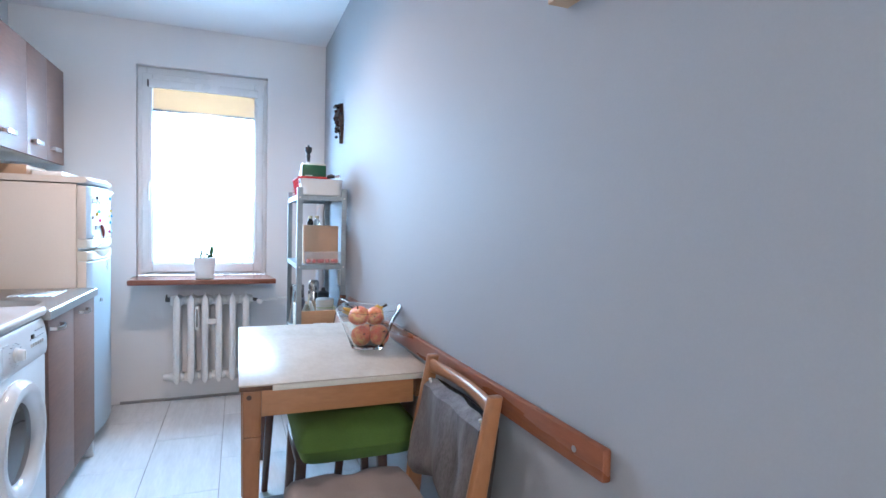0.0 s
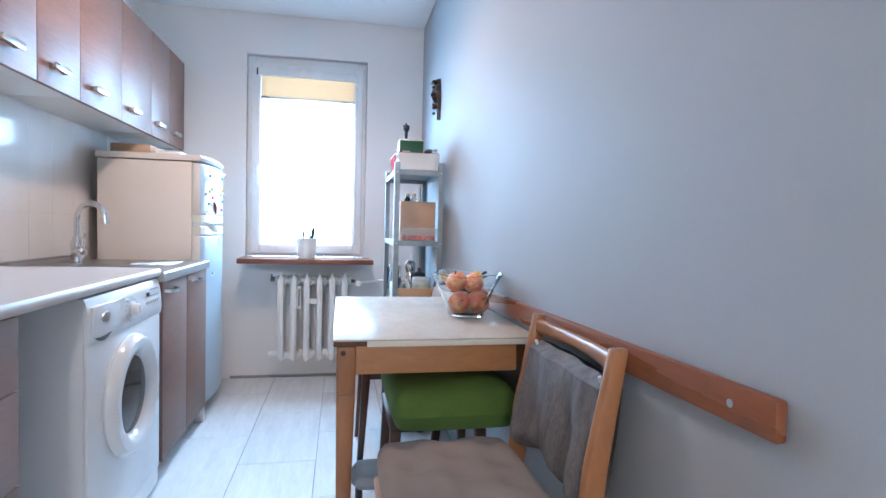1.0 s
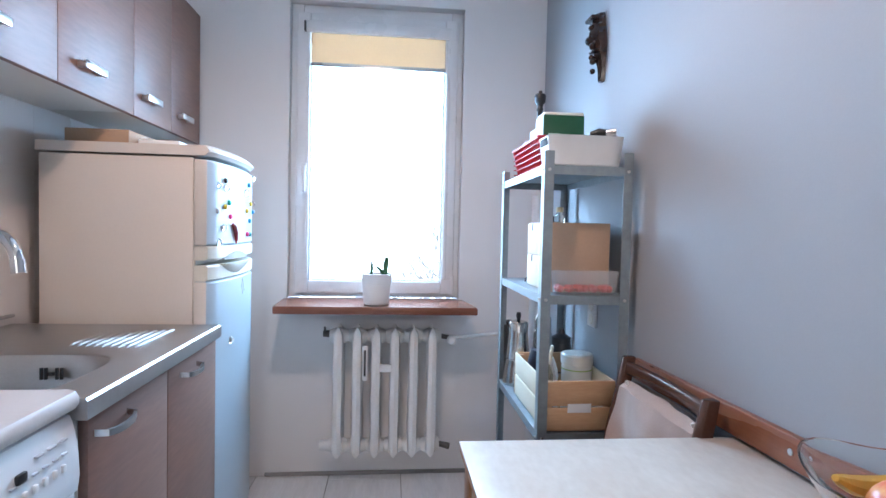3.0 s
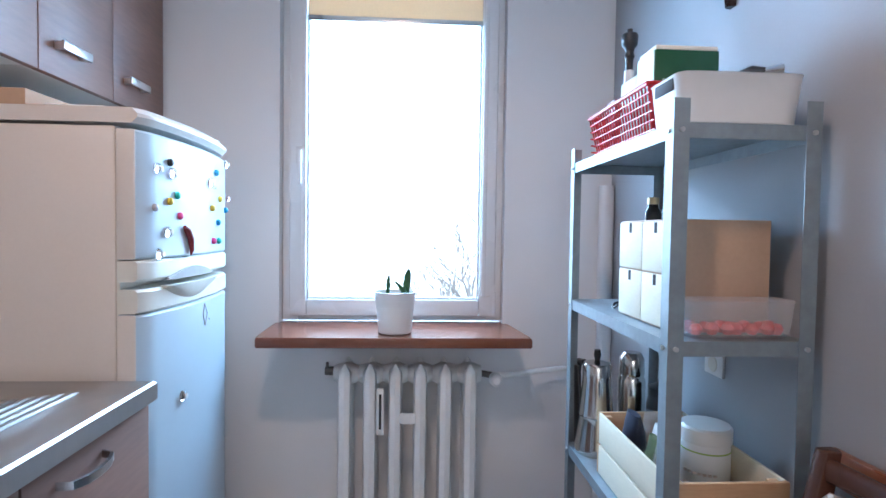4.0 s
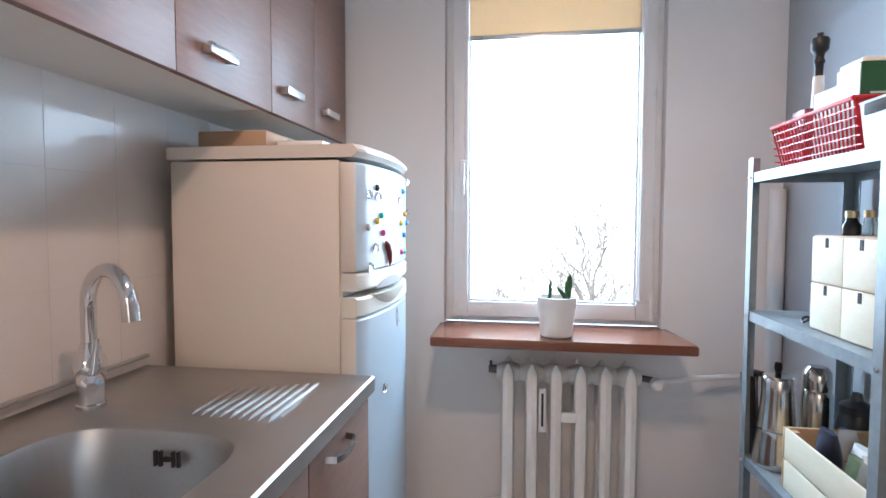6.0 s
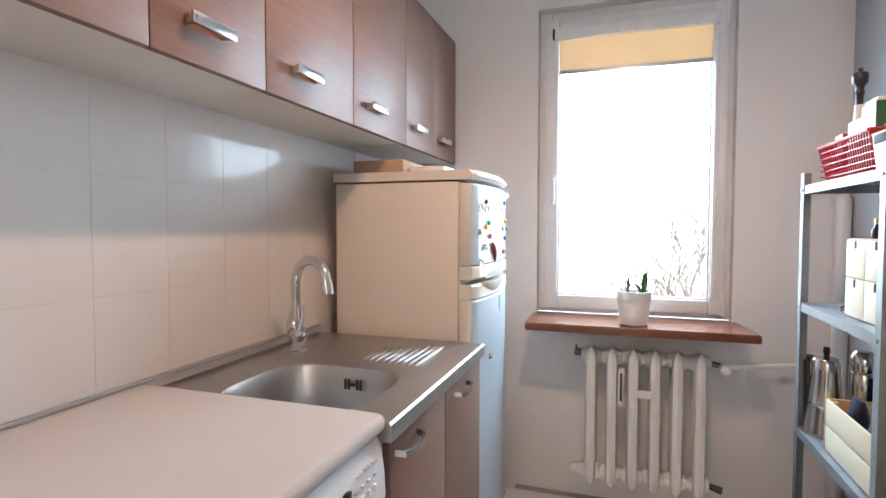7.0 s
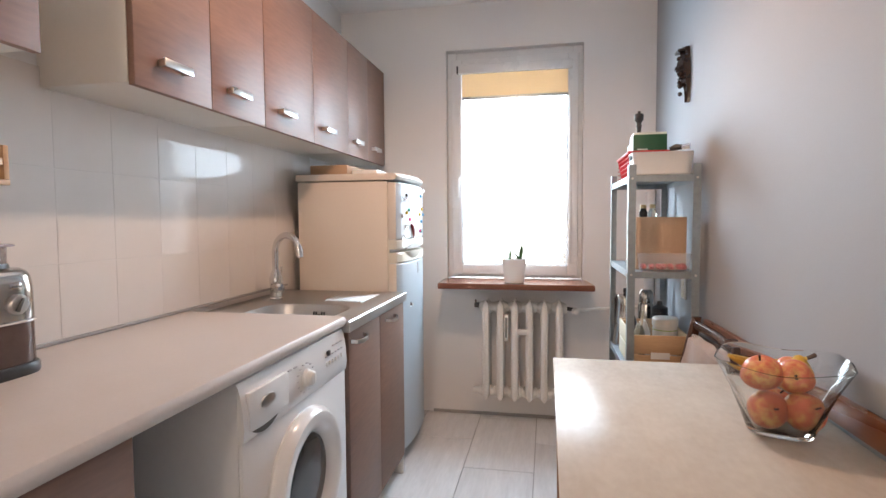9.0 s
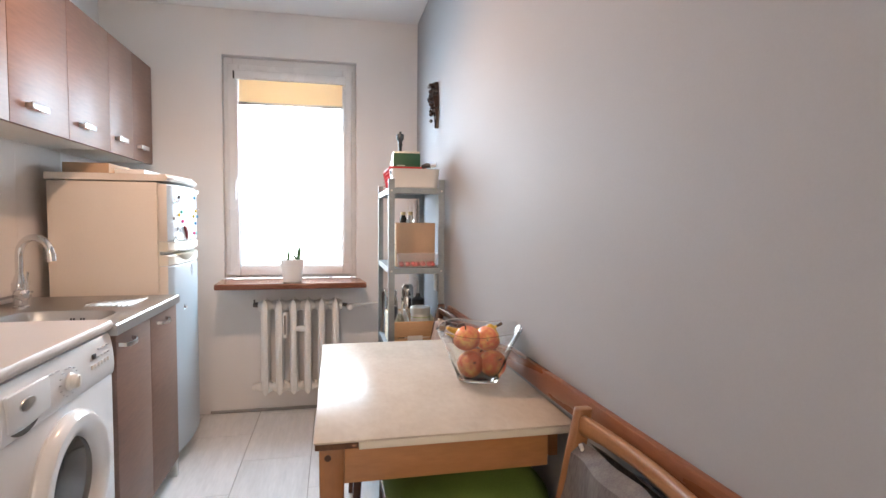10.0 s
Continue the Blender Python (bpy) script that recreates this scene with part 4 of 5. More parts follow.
rings = [sq_ring(0.004, BZ + 0.001, 2), sq_ring(0.050, BZ + 0.001, 2.6), sq_ring(0.060, BZ + 0.004, 2.8), sq_ring(0.072, BZ + 0.040, 3.0), sq_ring(0.096, BZ + 0.100, 3.0), sq_ring(0.120, BZ + 0.146, 2.8, 0.005), sq_ring(0.1215, BZ + 0.1480, 2.8, 0.005),
         sq_ring(0.1185, BZ + 0.147, 2.8, 0.005), sq_ring(0.0940, BZ + 0.100, 3.0), sq_ring(0.0695, BZ + 0.042, 3.0), sq_ring(0.055, BZ + 0.012, 2.7), sq_ring(0.004, BZ + 0.010, 2)]
skin(bm, rings)
bowl = whole("glass_bowl", bm, M_BOWL, "clear flared square glass bowl on the table", "bowl", at=(BX, BY, BZ))


def apple(at, r, turn, material, name="apple", label="red and yellow apple in the glass bowl"):
    prof = []
    for k in range(17):
        a = math.pi * k / 16
        rr = r * math.sin(a) * (1.0 + 0.06 * math.cos(a))
        z = -r * 0.90 * math.cos(a)
        z -= 0.22 * r * math.exp(-(rr / (0.30 * r)) ** 2) * (1 if k > 8 else -0.6)
        prof.append((max(rr, 0.0004), z))
    bm = lathe(prof, (0, 0, 0), 24)
    bm.transform(Euler([radians(v) for v in turn]).to_matrix().to_4x4())
    t = thing(name, at, label, name, "fruit in the bowl")
    me = finish(bm, "flesh", material)
    ob = new("flesh", me)
    ob.parent = t
    bm = rod((0, 0, r * 0.55), (0.002, 0.001, r * 0.98), 0.0016, 0.0022, 6)
    bm.transform(Euler([radians(v) for v in turn]).to_matrix().to_4x4())
    ob = new("stalk", finish(bm, "stalk", M_DKWOOD))
    ob.parent = t


for at, r, turn in (((-0.030, -0.020, 0.049), 0.038, (70, 10, 0)), ((0.034, -0.026, 0.050), 0.040, (60, -30, 40)), ((0.004, 0.040, 0.048), 0.034, (20, 20, 0)), ((-0.036, 0.000, 0.120), 0.038, (12, -15, 0)), ((0.022, -0.006, 0.116), 0.034, (75, 15, -25)), ((0.036, 0.044, 0.112), 0.032, (30, 60, 0))):
    apple((BX + at[0], BY + at[1], BZ + at[2]), r, turn, M_APPLE)
bn = thing("banana", (BX - 0.02, BY + 0.06, BZ + 0.13), "ripe yellow banana at the back of the bowl", "banana", "fruit in the bowl")
pts = [(BX - 0.086 + 0.15 * k / 10, BY + 0.040 + 0.024 * math.sin(math.pi * k / 10), BZ + 0.142 - 0.024 * math.sin(math.pi * k / 10)) for k in range(11)]
part("peel", tube(pts, [0.004, 0.008, 0.010, 0.012, 0.013, 0.013, 0.013, 0.011, 0.009, 0.006, 0.004], 8), M_BANANA, bn)
part("stem", rod(pts[-1], (pts[-1][0] + 0.016, pts[-1][1], pts[-1][2] + 0.008), 0.004, 0.005, 8), M_DKWOOD, bn)
pr = thing("pear", (BX + 0.03, BY + 0.02, BZ + 0.15), "small yellow-green pear on top of the apples", "pear", "fruit in the bowl")
part("flesh", lathe([(0.001, -0.028), (0.02, -0.024), (0.028, -0.008), (0.024, 0.010), (0.014, 0.028), (0.008, 0.036), (0.001, 0.039)], (BX + 0.034, BY + 0.006, BZ + 0.118), 20), M_BANANA, pr)

# ---- shelf contents ----
place(-0.021, -0.026, 0)
ZS = (0.2005, 0.5855, 0.9855, 1.3555)


def tray(name, x0, x1, y0, y1, z, h, t, flare, material, label, category, grip=False, r=0.03):
    """Open plastic box with rounded corners and flared sides."""
    cx, cy, hx, hy = (x0 + x1) / 2, (y0 + y1) / 2, (x1 - x0) / 2, (y1 - y0) / 2
    ob = thing(name, (cx, cy, z), label, category)
    bm = bmesh.new()
    m = 64

    def ring(k, zz):
        return loop_ring(bm, [(cx + sup(2 * math.pi * (i + 0.5) / m, hx - k, hy - k, 9)[0], cy + sup(2 * math.pi * (i + 0.5) / m, hx - k, hy - k, 9)[1], zz) for i in range(m)])

    skin(bm, [ring(flare + 0.006, z), ring(flare, z + 0.005), ring(0.002, z + h - 0.003), ring(0, z + h), ring(t * 0.7, z + h), ring(flare + t, z + t + 0.004), ring(flare + 0.03, z + t)])
    part("shell", bm, material, ob)
    if grip:
        part("grip_slot_shade", bx(x0 + flare * 0.3 - 0.0006, x0 + flare * 0.3 + 0.003, cy - 0.040, cy + 0.040, z + h * 0.62, z + h * 0.83, 0.001), M_BLACK, ob)
    return ob


wb = tray("storage_box", 1.578, 1.806, 5.405, 5.535, ZS[3], 0.088, 0.004, 0.010, M_WPLAST, "glossy white plastic storage box with a grip slot", "box")
# dark block in place of the shaded opening
part("grip_slot_shade", bx(1.5795, 1.5845, 5.435, 5.505, 1.418, 1.440, 0.002), M_SLOTSHADE, wb, "dark block for the shade in the grip slot")
# red lattice basket
rb = thing("basket", (1.66, 5.72, ZS[3]), "red plastic lattice basket", "basket")
x0, x1, y0, y1, zb, zt = 1.585, 1.755, 5.545, 5.885, ZS[3], ZS[3] + 0.105
fl = 0.020
part("floor", bx(x0 + fl, x1 - fl, y0 + fl, y1 - fl, zb, zb + 0.004), M_RED, rb)
bm = bmesh.new()
for a, b in (((x0, y0), (x1, y0)), ((x1, y0), (x1, y1)), ((x1, y1), (x0, y1)), ((x0, y1), (x0, y0))):
    tube([(*a, zt), (*b, zt)], 0.005, 8, bm)
part("rim", bm, M_RED, rb)


def lattice(p, q, inn, count, rows):
    """Bars of one basket side between the rim p-q and the floor, which lies inn further in."""
    for k in range(count + 1):
        u = k / count
        top = Vector((p[0] + (q[0] - p[0]) * u, p[1] + (q[1] - p[1]) * u, zt))
        bot = Vector((top.x + inn[0] + (0.5 - u) * 2 * abs(inn[1]) * (1 if q[0] > p[0] else 0), top.y + inn[1] + (0.5 - u) * 2 * abs(inn[0]) * (1 if q[1] > p[1] else 0), zb))
        part("bar", rod(top, bot, 0.0022, seg=5), M_RED, rb)
    for r in range(1, rows):
        v = r / rows
        a = Vector((p[0] + inn[0] * v, p[1] + inn[1] * v, zt + (zb - zt) * v))
        b = Vector((q[0] + inn[0] * v, q[1] + inn[1] * v, zt + (zb - zt) * v))
        part("cross_bar", rod(a, b, 0.002, seg=5), M_RED, rb)


lattice((x0, y0), (x0, y1), (fl, 0), 22, 6)
lattice((x1, y0), (x1, y1), (-fl, 0), 22, 6)
lattice((x0, y1), (x1, y1), (0, -fl), 10, 6)
part("end_panel", plank(((x0 + x1) / 2, y0, zt), ((x0 + x1) / 2, y0 + fl, zb + 0.002), x1 - x0, x1 - x0 - 2 * fl, 0.003, 0.003, (1, 0, 0)), M_RED, rb)

gb = thing("tea_box", (1.68, 5.60, 1.40), "dark green card box with pale green side and white lid edge", "box")
part("carton", bx(1.605, 1.735, 5.560, 5.640, 1.372, 1.532, 0.002), M_DGREEN, gb)
part("pale_side", bx(1.6025, 1.6045, 5.562, 5.638, 1.372, 1.530), M_LGREEN, gb)
part("lid_edge", bx(1.607, 1.733, 5.562, 5.638, 1.5325, 1.541, 0.001), M_CREAMPL, gb)
part("print_bar", bx(1.62, 1.66, 5.5585, 5.5595, 1.470, 1.474), M_LGREEN, gb)
whole("carton", bx(1.606, 1.652, 5.645, 5.735, 1.362, 1.508, 0.003), M_LGREEN, "pale mint green carton in the red basket", "carton", at=(1.64, 5.68, 1.362))
whole("small_red_box", bx(1.608, 1.648, 5.775, 5.835, 1.362, 1.488, 0.003), M_DKRED, "dark red small box in the basket", "box", at=(1.628, 5.80, 1.362))
gr = thing("pepper_mill", (1.672, 5.852, 1.362), "tall dark wooden pepper mill", "pepper mill")
part("stand", lathe([(0.016, 0), (0.015, 0.10), (0.012, 0.216)], (1.672, 5.852, 1.362), 20), M_WPLAST, gr)
part("head", lathe([(0.009, 0), (0.010, 0.028), (0.013, 0.034), (0.010, 0.044), (0.012, 0.054), (0.019, 0.062), (0.021, 0.085), (0.018, 0.091), (0.006, 0.093), (0.007, 0.103), (0.002, 0.105)], (1.672, 5.852, 1.5785), 24), M_BLACK, gr, "dark turned head")
cb = thing("corkscrew", (1.76, 5.47, 1.46), "black and steel corkscrew lying on the storage box", "corkscrew")
part("grip", tube([(1.735, 5.50, 1.462), (1.755, 5.485, 1.468), (1.775, 5.475, 1.466)], [0.010, 0.013, 0.009], 10), M_BLACK, cb)
part("barrel", rod((1.772, 5.476, 1.466), (1.798, 5.462, 1.468), 0.009, 0.012, 12), M_CHROME, cb)

# chest of small drawers
dc = thing("mini_drawer_chest", (1.70, 5.59, ZS[2]), "small birch plywood chest with four drawers", "drawer chest")
CX0, CX1, CY0, CY1, CZ1 = 1.605, 1.795, 5.475, 5.715, 1.195
part("case", bx(CX0 + 0.003, CX1, CY0, CY1, ZS[2], CZ1, 0.002), M_PLYB, dc, "brown card-coloured plywood case")
ym = (CY0 + CY1) / 2
for z0, z1 in ((ZS[2] + 0.004, 1.089), (1.093, CZ1 - 0.004)):
    for a, b in ((CY0 + 0.003, ym - 0.001), (ym + 0.001, CY1 - 0.003)):
        d = part("drawer", bx(CX0 - 0.001, CX0 + 0.0025, a, b, z0, z1, 0.001), M_PLY, dc, "pale birch drawer front")
        c = (a + b) / 2
        # dark plate painting the shade of the uncut finger notch
        part("notch_shade", bx(CX0 - 0.0016, CX0 - 0.0005, c - 0.006, c + 0.006, z1 - 0.022, z1 - 0.001), M_SLOTSHADE, d)
for x, y, z1, m in ((1.668, 5.688, 1.247, M_DARKGLASS), (1.706, 5.690, 1.249, M_BOTTLE)):
    b = thing("small_bottle", (x, y, CZ1), "small glass spice bottle with a pale cap", "bottle", "bottles on the chest")
    part("glass", lathe([(0.016, 0), (0.018, 0.004), (0.018, 0.022), (0.012, 0.031), (0.011, 0.0380)], (x, y, CZ1), 18), m, b)
    part("cap", lathe([(0.0125, 0), (0.0125, z1 - CZ1 - 0.0385), (0.011, z1 - CZ1 - 0.037)], (x, y, CZ1 + 0.0385), 16), M_BRASS, b)
whole("key_ring", tube([(1.62 + 0.014 * math.cos(a), 5.745 + 0.014 * math.sin(a), 0.991 + 0.012 * abs(math.sin(a))) for a in np.linspace(0, 6.2, 16)], 0.003, 6), M_BLACK, "black ring beside the drawer chest", "ring", at=(1.62, 5.745, 0.9855))

# tomatoes in a punnet
tray("punnet", 1.605, 1.802, 5.402, 5.470, ZS[2], 0.068, 0.002, 0.008, M_CLEARPL, "clear plastic tray of cherry tomatoes", "punnet")
for i in range(7):
    for j in range(2):
        x, y = 1.628 + i * 0.0245 + 0.004 * ((i * 7 + j * 3) % 3), 5.424 + j * 0.0225
        r = 0.0112 + 0.001 * ((i * 5 + j) % 2)
        t = thing("cherry_tomato", (x, y, ZS[2] + 0.005 + r), "glossy red cherry tomato in the tray", "tomato", "tomatoes")
        part("skin", lathe([(0.0006, -r), (r * 0.6, -r * 0.8), (r, 0), (r * 0.65, r * 0.78), (r * 0.15, r * 0.93)], (x, y, ZS[2] + 0.005 + r), 12), M_TOMATO, t)

# crate with bags and a white tub
ct = thing("wooden_crate", (1.69, 5.59, ZS[1]), "pale pine slatted crate", "crate")
KX0, KX1, KY0, KY1 = 1.585, 1.797, 5.405, 5.775
part("bottom", bx(KX0 + 0.01, KX1 - 0.01, KY0 + 0.01, KY1 - 0.01, ZS[1] + 0.002, ZS[1] + 0.010), M_PINE, ct)
for z0, z1 in ((ZS[1] + 0.004, ZS[1] + 0.072), (ZS[1] + 0.077, ZS[1] + 0.150)):
    part("end_slat", bx(KX0, KX1, KY0, KY0 + 0.009, z0, z1, 0.002), M_PINE, ct)
    part("end_slat", bx(KX0, KX1, KY1 - 0.009, KY1, z0, z1, 0.002), M_PINE, ct)
    for x in (KX0, KX1 - 0.007):
        part("side_slat", bx(x, x + 0.007, KY0 + 0.0095, KY1 - 0.0095, z0, z1, 0.002), M_PLY, ct)
for x in (KX0 + 0.008, KX1 - 0.026):
    for y in (KY0 + 0.010, KY1 - 0.028):
        part("corner_block", bx(x, x + 0.018, y, y + 0.018, ZS[1] + 0.011, ZS[1] + 0.145), M_PINE, ct)
part("pale_patch", bx(1.655, 1.725, KY0 - 0.0008, KY0 - 0.0001, ZS[1] + 0.058, ZS[1] + 0.084), M_WPLAST, ct, "thin pale patch on the end slats")
tbx = thing("white_tub", (1.745, 5.58, ZS[1] + 0.01), "round white plastic tub with a screw lid", "tub")
part("tub", lathe([(0.046, 0), (0.048, 0.004), (0.048, 0.14), (0.044, 0.148)], (1.742, 5.58, ZS[1] + 0.0105), 36), M_WPLAST, tbx)
part("lid", lathe([(0.050, 0), (0.051, 0.004), (0.051, 0.028), (0.047, 0.033), (0.002, 0.034)], (1.742, 5.58, ZS[1] + 0.159), 36), M_WPLAST, tbx, "white ridged screw lid")
part("label_band", lathe([(0.0487, 0), (0.0487, 0.003)], (1.742, 5.58, ZS[1] + 0.142), 36, False), M_LIME, tbx, "thin green line")
bm = bmesh.new()
for i in range(7):
    a0 = 3.4 + i * 0.2
    for z in (0.06, 0.075, 0.10):
        if (i * 3 + int(z * 100)) % 3:
            x, y = 1.742 + 0.0484 * math.cos(a0), 5.58 + 0.0484 * math.sin(a0)
            box(bm, x - 0.003, x + 0.003, y - 0.003, y + 0.003, ZS[1] + z, ZS[1] + z + 0.004)
part("print", bm, M_PEACH, tbx)
for i, (x, y, m, h) in enumerate(((1.63, 5.52, M_CLEARPL, 0.17), (1.66, 5.60, M_WPLAST, 0.165), (1.625, 5.66, M_DKBLUE, 0.175), (1.68, 5.69, M_CLEARPL, 0.165), (1.64, 5.58, M_OLIVE, 0.15))):
    bm = bmesh.new()
    rings = []
    for k in range(9):
        v = k / 8
        z = ZS[1] + 0.0105 + h * v
        pinch = 1 if v < 0.7 else 1 - (v - 0.7) * 2.2
        rings.append(loop_ring(bm, [(x + 0.026 * pinch * math.cos(a) * (1 + 0.25 * noise.noise(Vector((a, v * 4, i)))), y + 0.030 * math.sin(a) * (1 + 0.2 * noise.noise(Vector((a, v * 4, i + 9)))), z) for a in [2 * math.pi * q / 14 for q in range(14)]]))
    whole("food_bag", skin(bm, rings), m, ("crumpled clear plastic bag of groceries in the crate", "folded white paper bag in the crate", "dark blue crumpled packet in the crate", "crumpled clear plastic bag of groceries in the crate", "olive green packet in the crate")[i], "bag", "bags in the crate", at=(x, y, ZS[1] + 0.0105))
part_clip = thing("bag_clip", (1.645, 5.55, 0.76), "pale wooden clothes peg on a bag", "peg")
part("peg", plank((1.645, 5.56, 0.745), (1.650, 5.55, 0.808), 0.010, 0.009, 0.012, 0.010, (1, 0, 0), bevel=0.002), M_PLY, part_clip)

mk = thing("moka_pot", (1.61, 5.905, ZS[1]), "polished steel stove-top espresso maker", "espresso maker")
part("boiler", lathe([(0.053, 0), (0.056, 0.006), (0.055, 0.02), (0.047, 0.075), (0.044, 0.095), (0.046, 0.099)], (1.626, 5.90, ZS[1]), 32), M_POLISH, mk)
part("jug", lathe([(0.046, 0.1), (0.044, 0.105), (0.037, 0.19), (0.038, 0.232), (0.034, 0.238), (0.006, 0.246)], (1.626, 5.90, ZS[1]), 32), M_POLISH, mk)
part("handle", tube([(1.604, 5.935, 0.815), (1.60, 5.968, 0.812), (1.598, 5.975, 0.78), (1.60, 5.968, 0.70), (1.602, 5.955, 0.69)], 0.009, 8), M_BLACK, mk)
part("lid_knob", lathe([(0.007, 0), (0.010, 0.012), (0.008, 0.026)], (1.626, 5.90, ZS[1] + 0.2465), 12), M_BLACK, mk)
th = thing("thermos_flask", (1.70, 5.88, ZS[1]), "brushed steel vacuum flask", "flask")
part("flask", lathe([(0.034, 0), (0.036, 0.005), (0.036, 0.19), (0.030, 0.205)], (1.722, 5.905, ZS[1]), 28), M_POLISH, th)
part("cup_lid", lathe([(0.032, 0), (0.033, 0.004), (0.032, 0.045), (0.022, 0.060), (0.004, 0.063)], (1.722, 5.905, ZS[1] + 0.2055), 28), M_POLISH, th)
bk = thing("black_jug", (1.765, 5.86, ZS[1]), "black plastic jug with a ribbed lid", "jug")
part("jug", lathe([(0.038, 0), (0.040, 0.01), (0.040, 0.15), (0.034, 0.175)], (1.768, 5.820, ZS[1]), 26), M_BLACK, bk)
part("lid", lathe([(0.036, 0), (0.036, 0.02), (0.014, 0.032), (0.010, 0.050), (0.002, 0.052)], (1.768, 5.820, ZS[1] + 0.1755), 20), M_BLACK, bk)
whole("tablet_case", plank((1.592, 5.962, ZS[1] + 0.0005), (1.588, 5.985, 0.80), 0.10, 0.10, 0.008, 0.008, (0, 1, 0), bevel=0.002), M_BLACK, "thin black case leaning behind the espresso maker", "case", at=(1.59, 5.96, ZS[1]))
bs = thing("folded_bag", (1.69, 5.6, ZS[0]), "blue and grey folded bag on the lowest shelf", "bag")
part("bag", cushion(1.60, 1.78, 5.46, 5.74, ZS[0], ZS[0] + 0.16, (), wob=0.03), M_BLUEGREY, bs)
place(-0.008, -0.040, 0)
so = thing("socket", (1.815, 5.745, 0.88), "white double wall socket behind the shelves", "socket")
part("plate", bx(1.832, 1.8395, 5.71, 5.785, 0.835, 0.935, 0.003), M_WPLAST, so)
for z in (0.862, 0.908):
    part("outlet", lathe([(0.019, 0.0), (0.017, -0.002), (0.004, -0.001)], (1.8318, 5.748, z), 20, axis="x"), M_CREAMPL, so)

# ---- plant on the sill ----
place()
pl = thing("potted_plant", (1.056, 6.222, 0.836), "small snake plant in a ribbed white pot", "plant")
PX, PY, PZ = 1.056, 6.225, 0.8345
part("pot", lathe([(0.049, 0), (0.054, 0.004), (0.0565, 0.03), (0.0585, 0.045), (0.0572, 0.05), (0.0602, 0.062), (0.0588, 0.067), (0.0622, 0.08), (0.0606, 0.085), (0.0645, 0.098), (0.066, 0.128), (0.067, 0.134), (0.064, 0.135), (0.060, 0.12), (0.058, 0.115)], (PX, PY, PZ), 40, False), M_WPLAST, pl, "glossy white ribbed pot")
part("soil", lathe([(0.059, 0.113), (0.03, 0.118), (0.002, 0.12)], (PX, PY, PZ), 24), M_SOIL, pl)
for dx, dy, h, lean, w in ((0.036, 0.0, 0.100, 0.008, 0.024), (0.030, 0.005, 0.058, -0.034, 0.016), (-0.024, 0.0, 0.078, 0.003, 0.013), (-0.028, 0.01, 0.05, 0.014, 0.010), (0.040, -0.01, 0.045, -0.012, 0.014)):
    bm = bmesh.new()
    L, R, M = [], [], []
    for k in range(9):
        v = k / 8
        ww = w / 2 * (0.55 + 0.8 * v) * (1 - v ** 5) + 0.0005
        x, y, z = PX + dx + lean * v * v, PY + dy, PZ + 0.112 + h * v
        L.append((x - ww, y - 0.003, z)), M.append((x, y + 0.003, z)), R.append((x + ww, y - 0.003, z))
    rings = [loop_ring(bm, [a, b, c, (b[0], b[1] - 0.0025, b[2])]) for a, b, c in zip(L, M, R)]
    part("leaf", skin(bm, rings), M_LEAF, pl)

# ---- wall carving ----
place(-0.008, 0.055, 0.014)
bm = bmesh.new()
rings = []
for k in range(15):
    v = k / 14
    z = 1.910 - 0.240 * v
    w = 0.036 * (0.72 + 0.35 * math.sin(math.pi * min(1, v * 1.25))) * (1 if v < 0.72 else 1 - (v - 0.72) * 2.1)
    d = 0.020 + 0.030 * math.exp(-((v - 0.33) / 0.16) ** 2) + 0.014 * math.exp(-((v - 0.08) / 0.08) ** 2) + 0.012 * math.exp(-((v - 0.62) / 0.1) ** 2)
    yc = 5.66 - 0.03 * v
    rings.append(loop_ring(bm, [(1.8395, yc - w, z), (1.8395 - d * 0.6, yc - w * 0.8, z), (1.8395 - d, yc, z), (1.8395 - d * 0.6, yc + w * 0.8, z), (1.8395, yc + w, z)]))
skin(bm, rings)
# carved knobs and brow standing proud of the board
for y, z, r in ((5.672, 1.822, 0.017), (5.645, 1.795, 0.013), (5.658, 1.862, 0.012), (5.640, 1.742, 0.012), (5.655, 1.760, 0.010), (5.640, 1.708, 0.010)):
    bmesh.ops.create_icosphere(bm, subdivisions=2, radius=r, matrix=pose(1.803, y, z))
box(bm, 1.790, 1.820, 5.630, 5.695, 1.886, 1.900, 0.005)
box(bm, 1.796, 1.820, 5.622, 5.665, 1.772, 1.780, 0.003)
whole("wall_carving", bm, M_CARVE, "dark glossy carved wooden wall ornament", "ornament", at=(1.81, 5.65, 1.79))

# ---- shelf on the grey wall ----
place(-0.008, 0.185, -0.002)
wf = thing("wall_shelf", (1.76, 2.95, 1.60), "pale wooden shelf on the grey wall", "shelf")
part("board", bx(1.795, 1.8395, 2.55, 3.185, 1.628, 1.646, 0.002), M_PINE, wf)
part("upstand", bx(1.8315, 1.8395, 2.56, 3.18, 1.6465, 1.70, 0.002), M_PINE, wf)

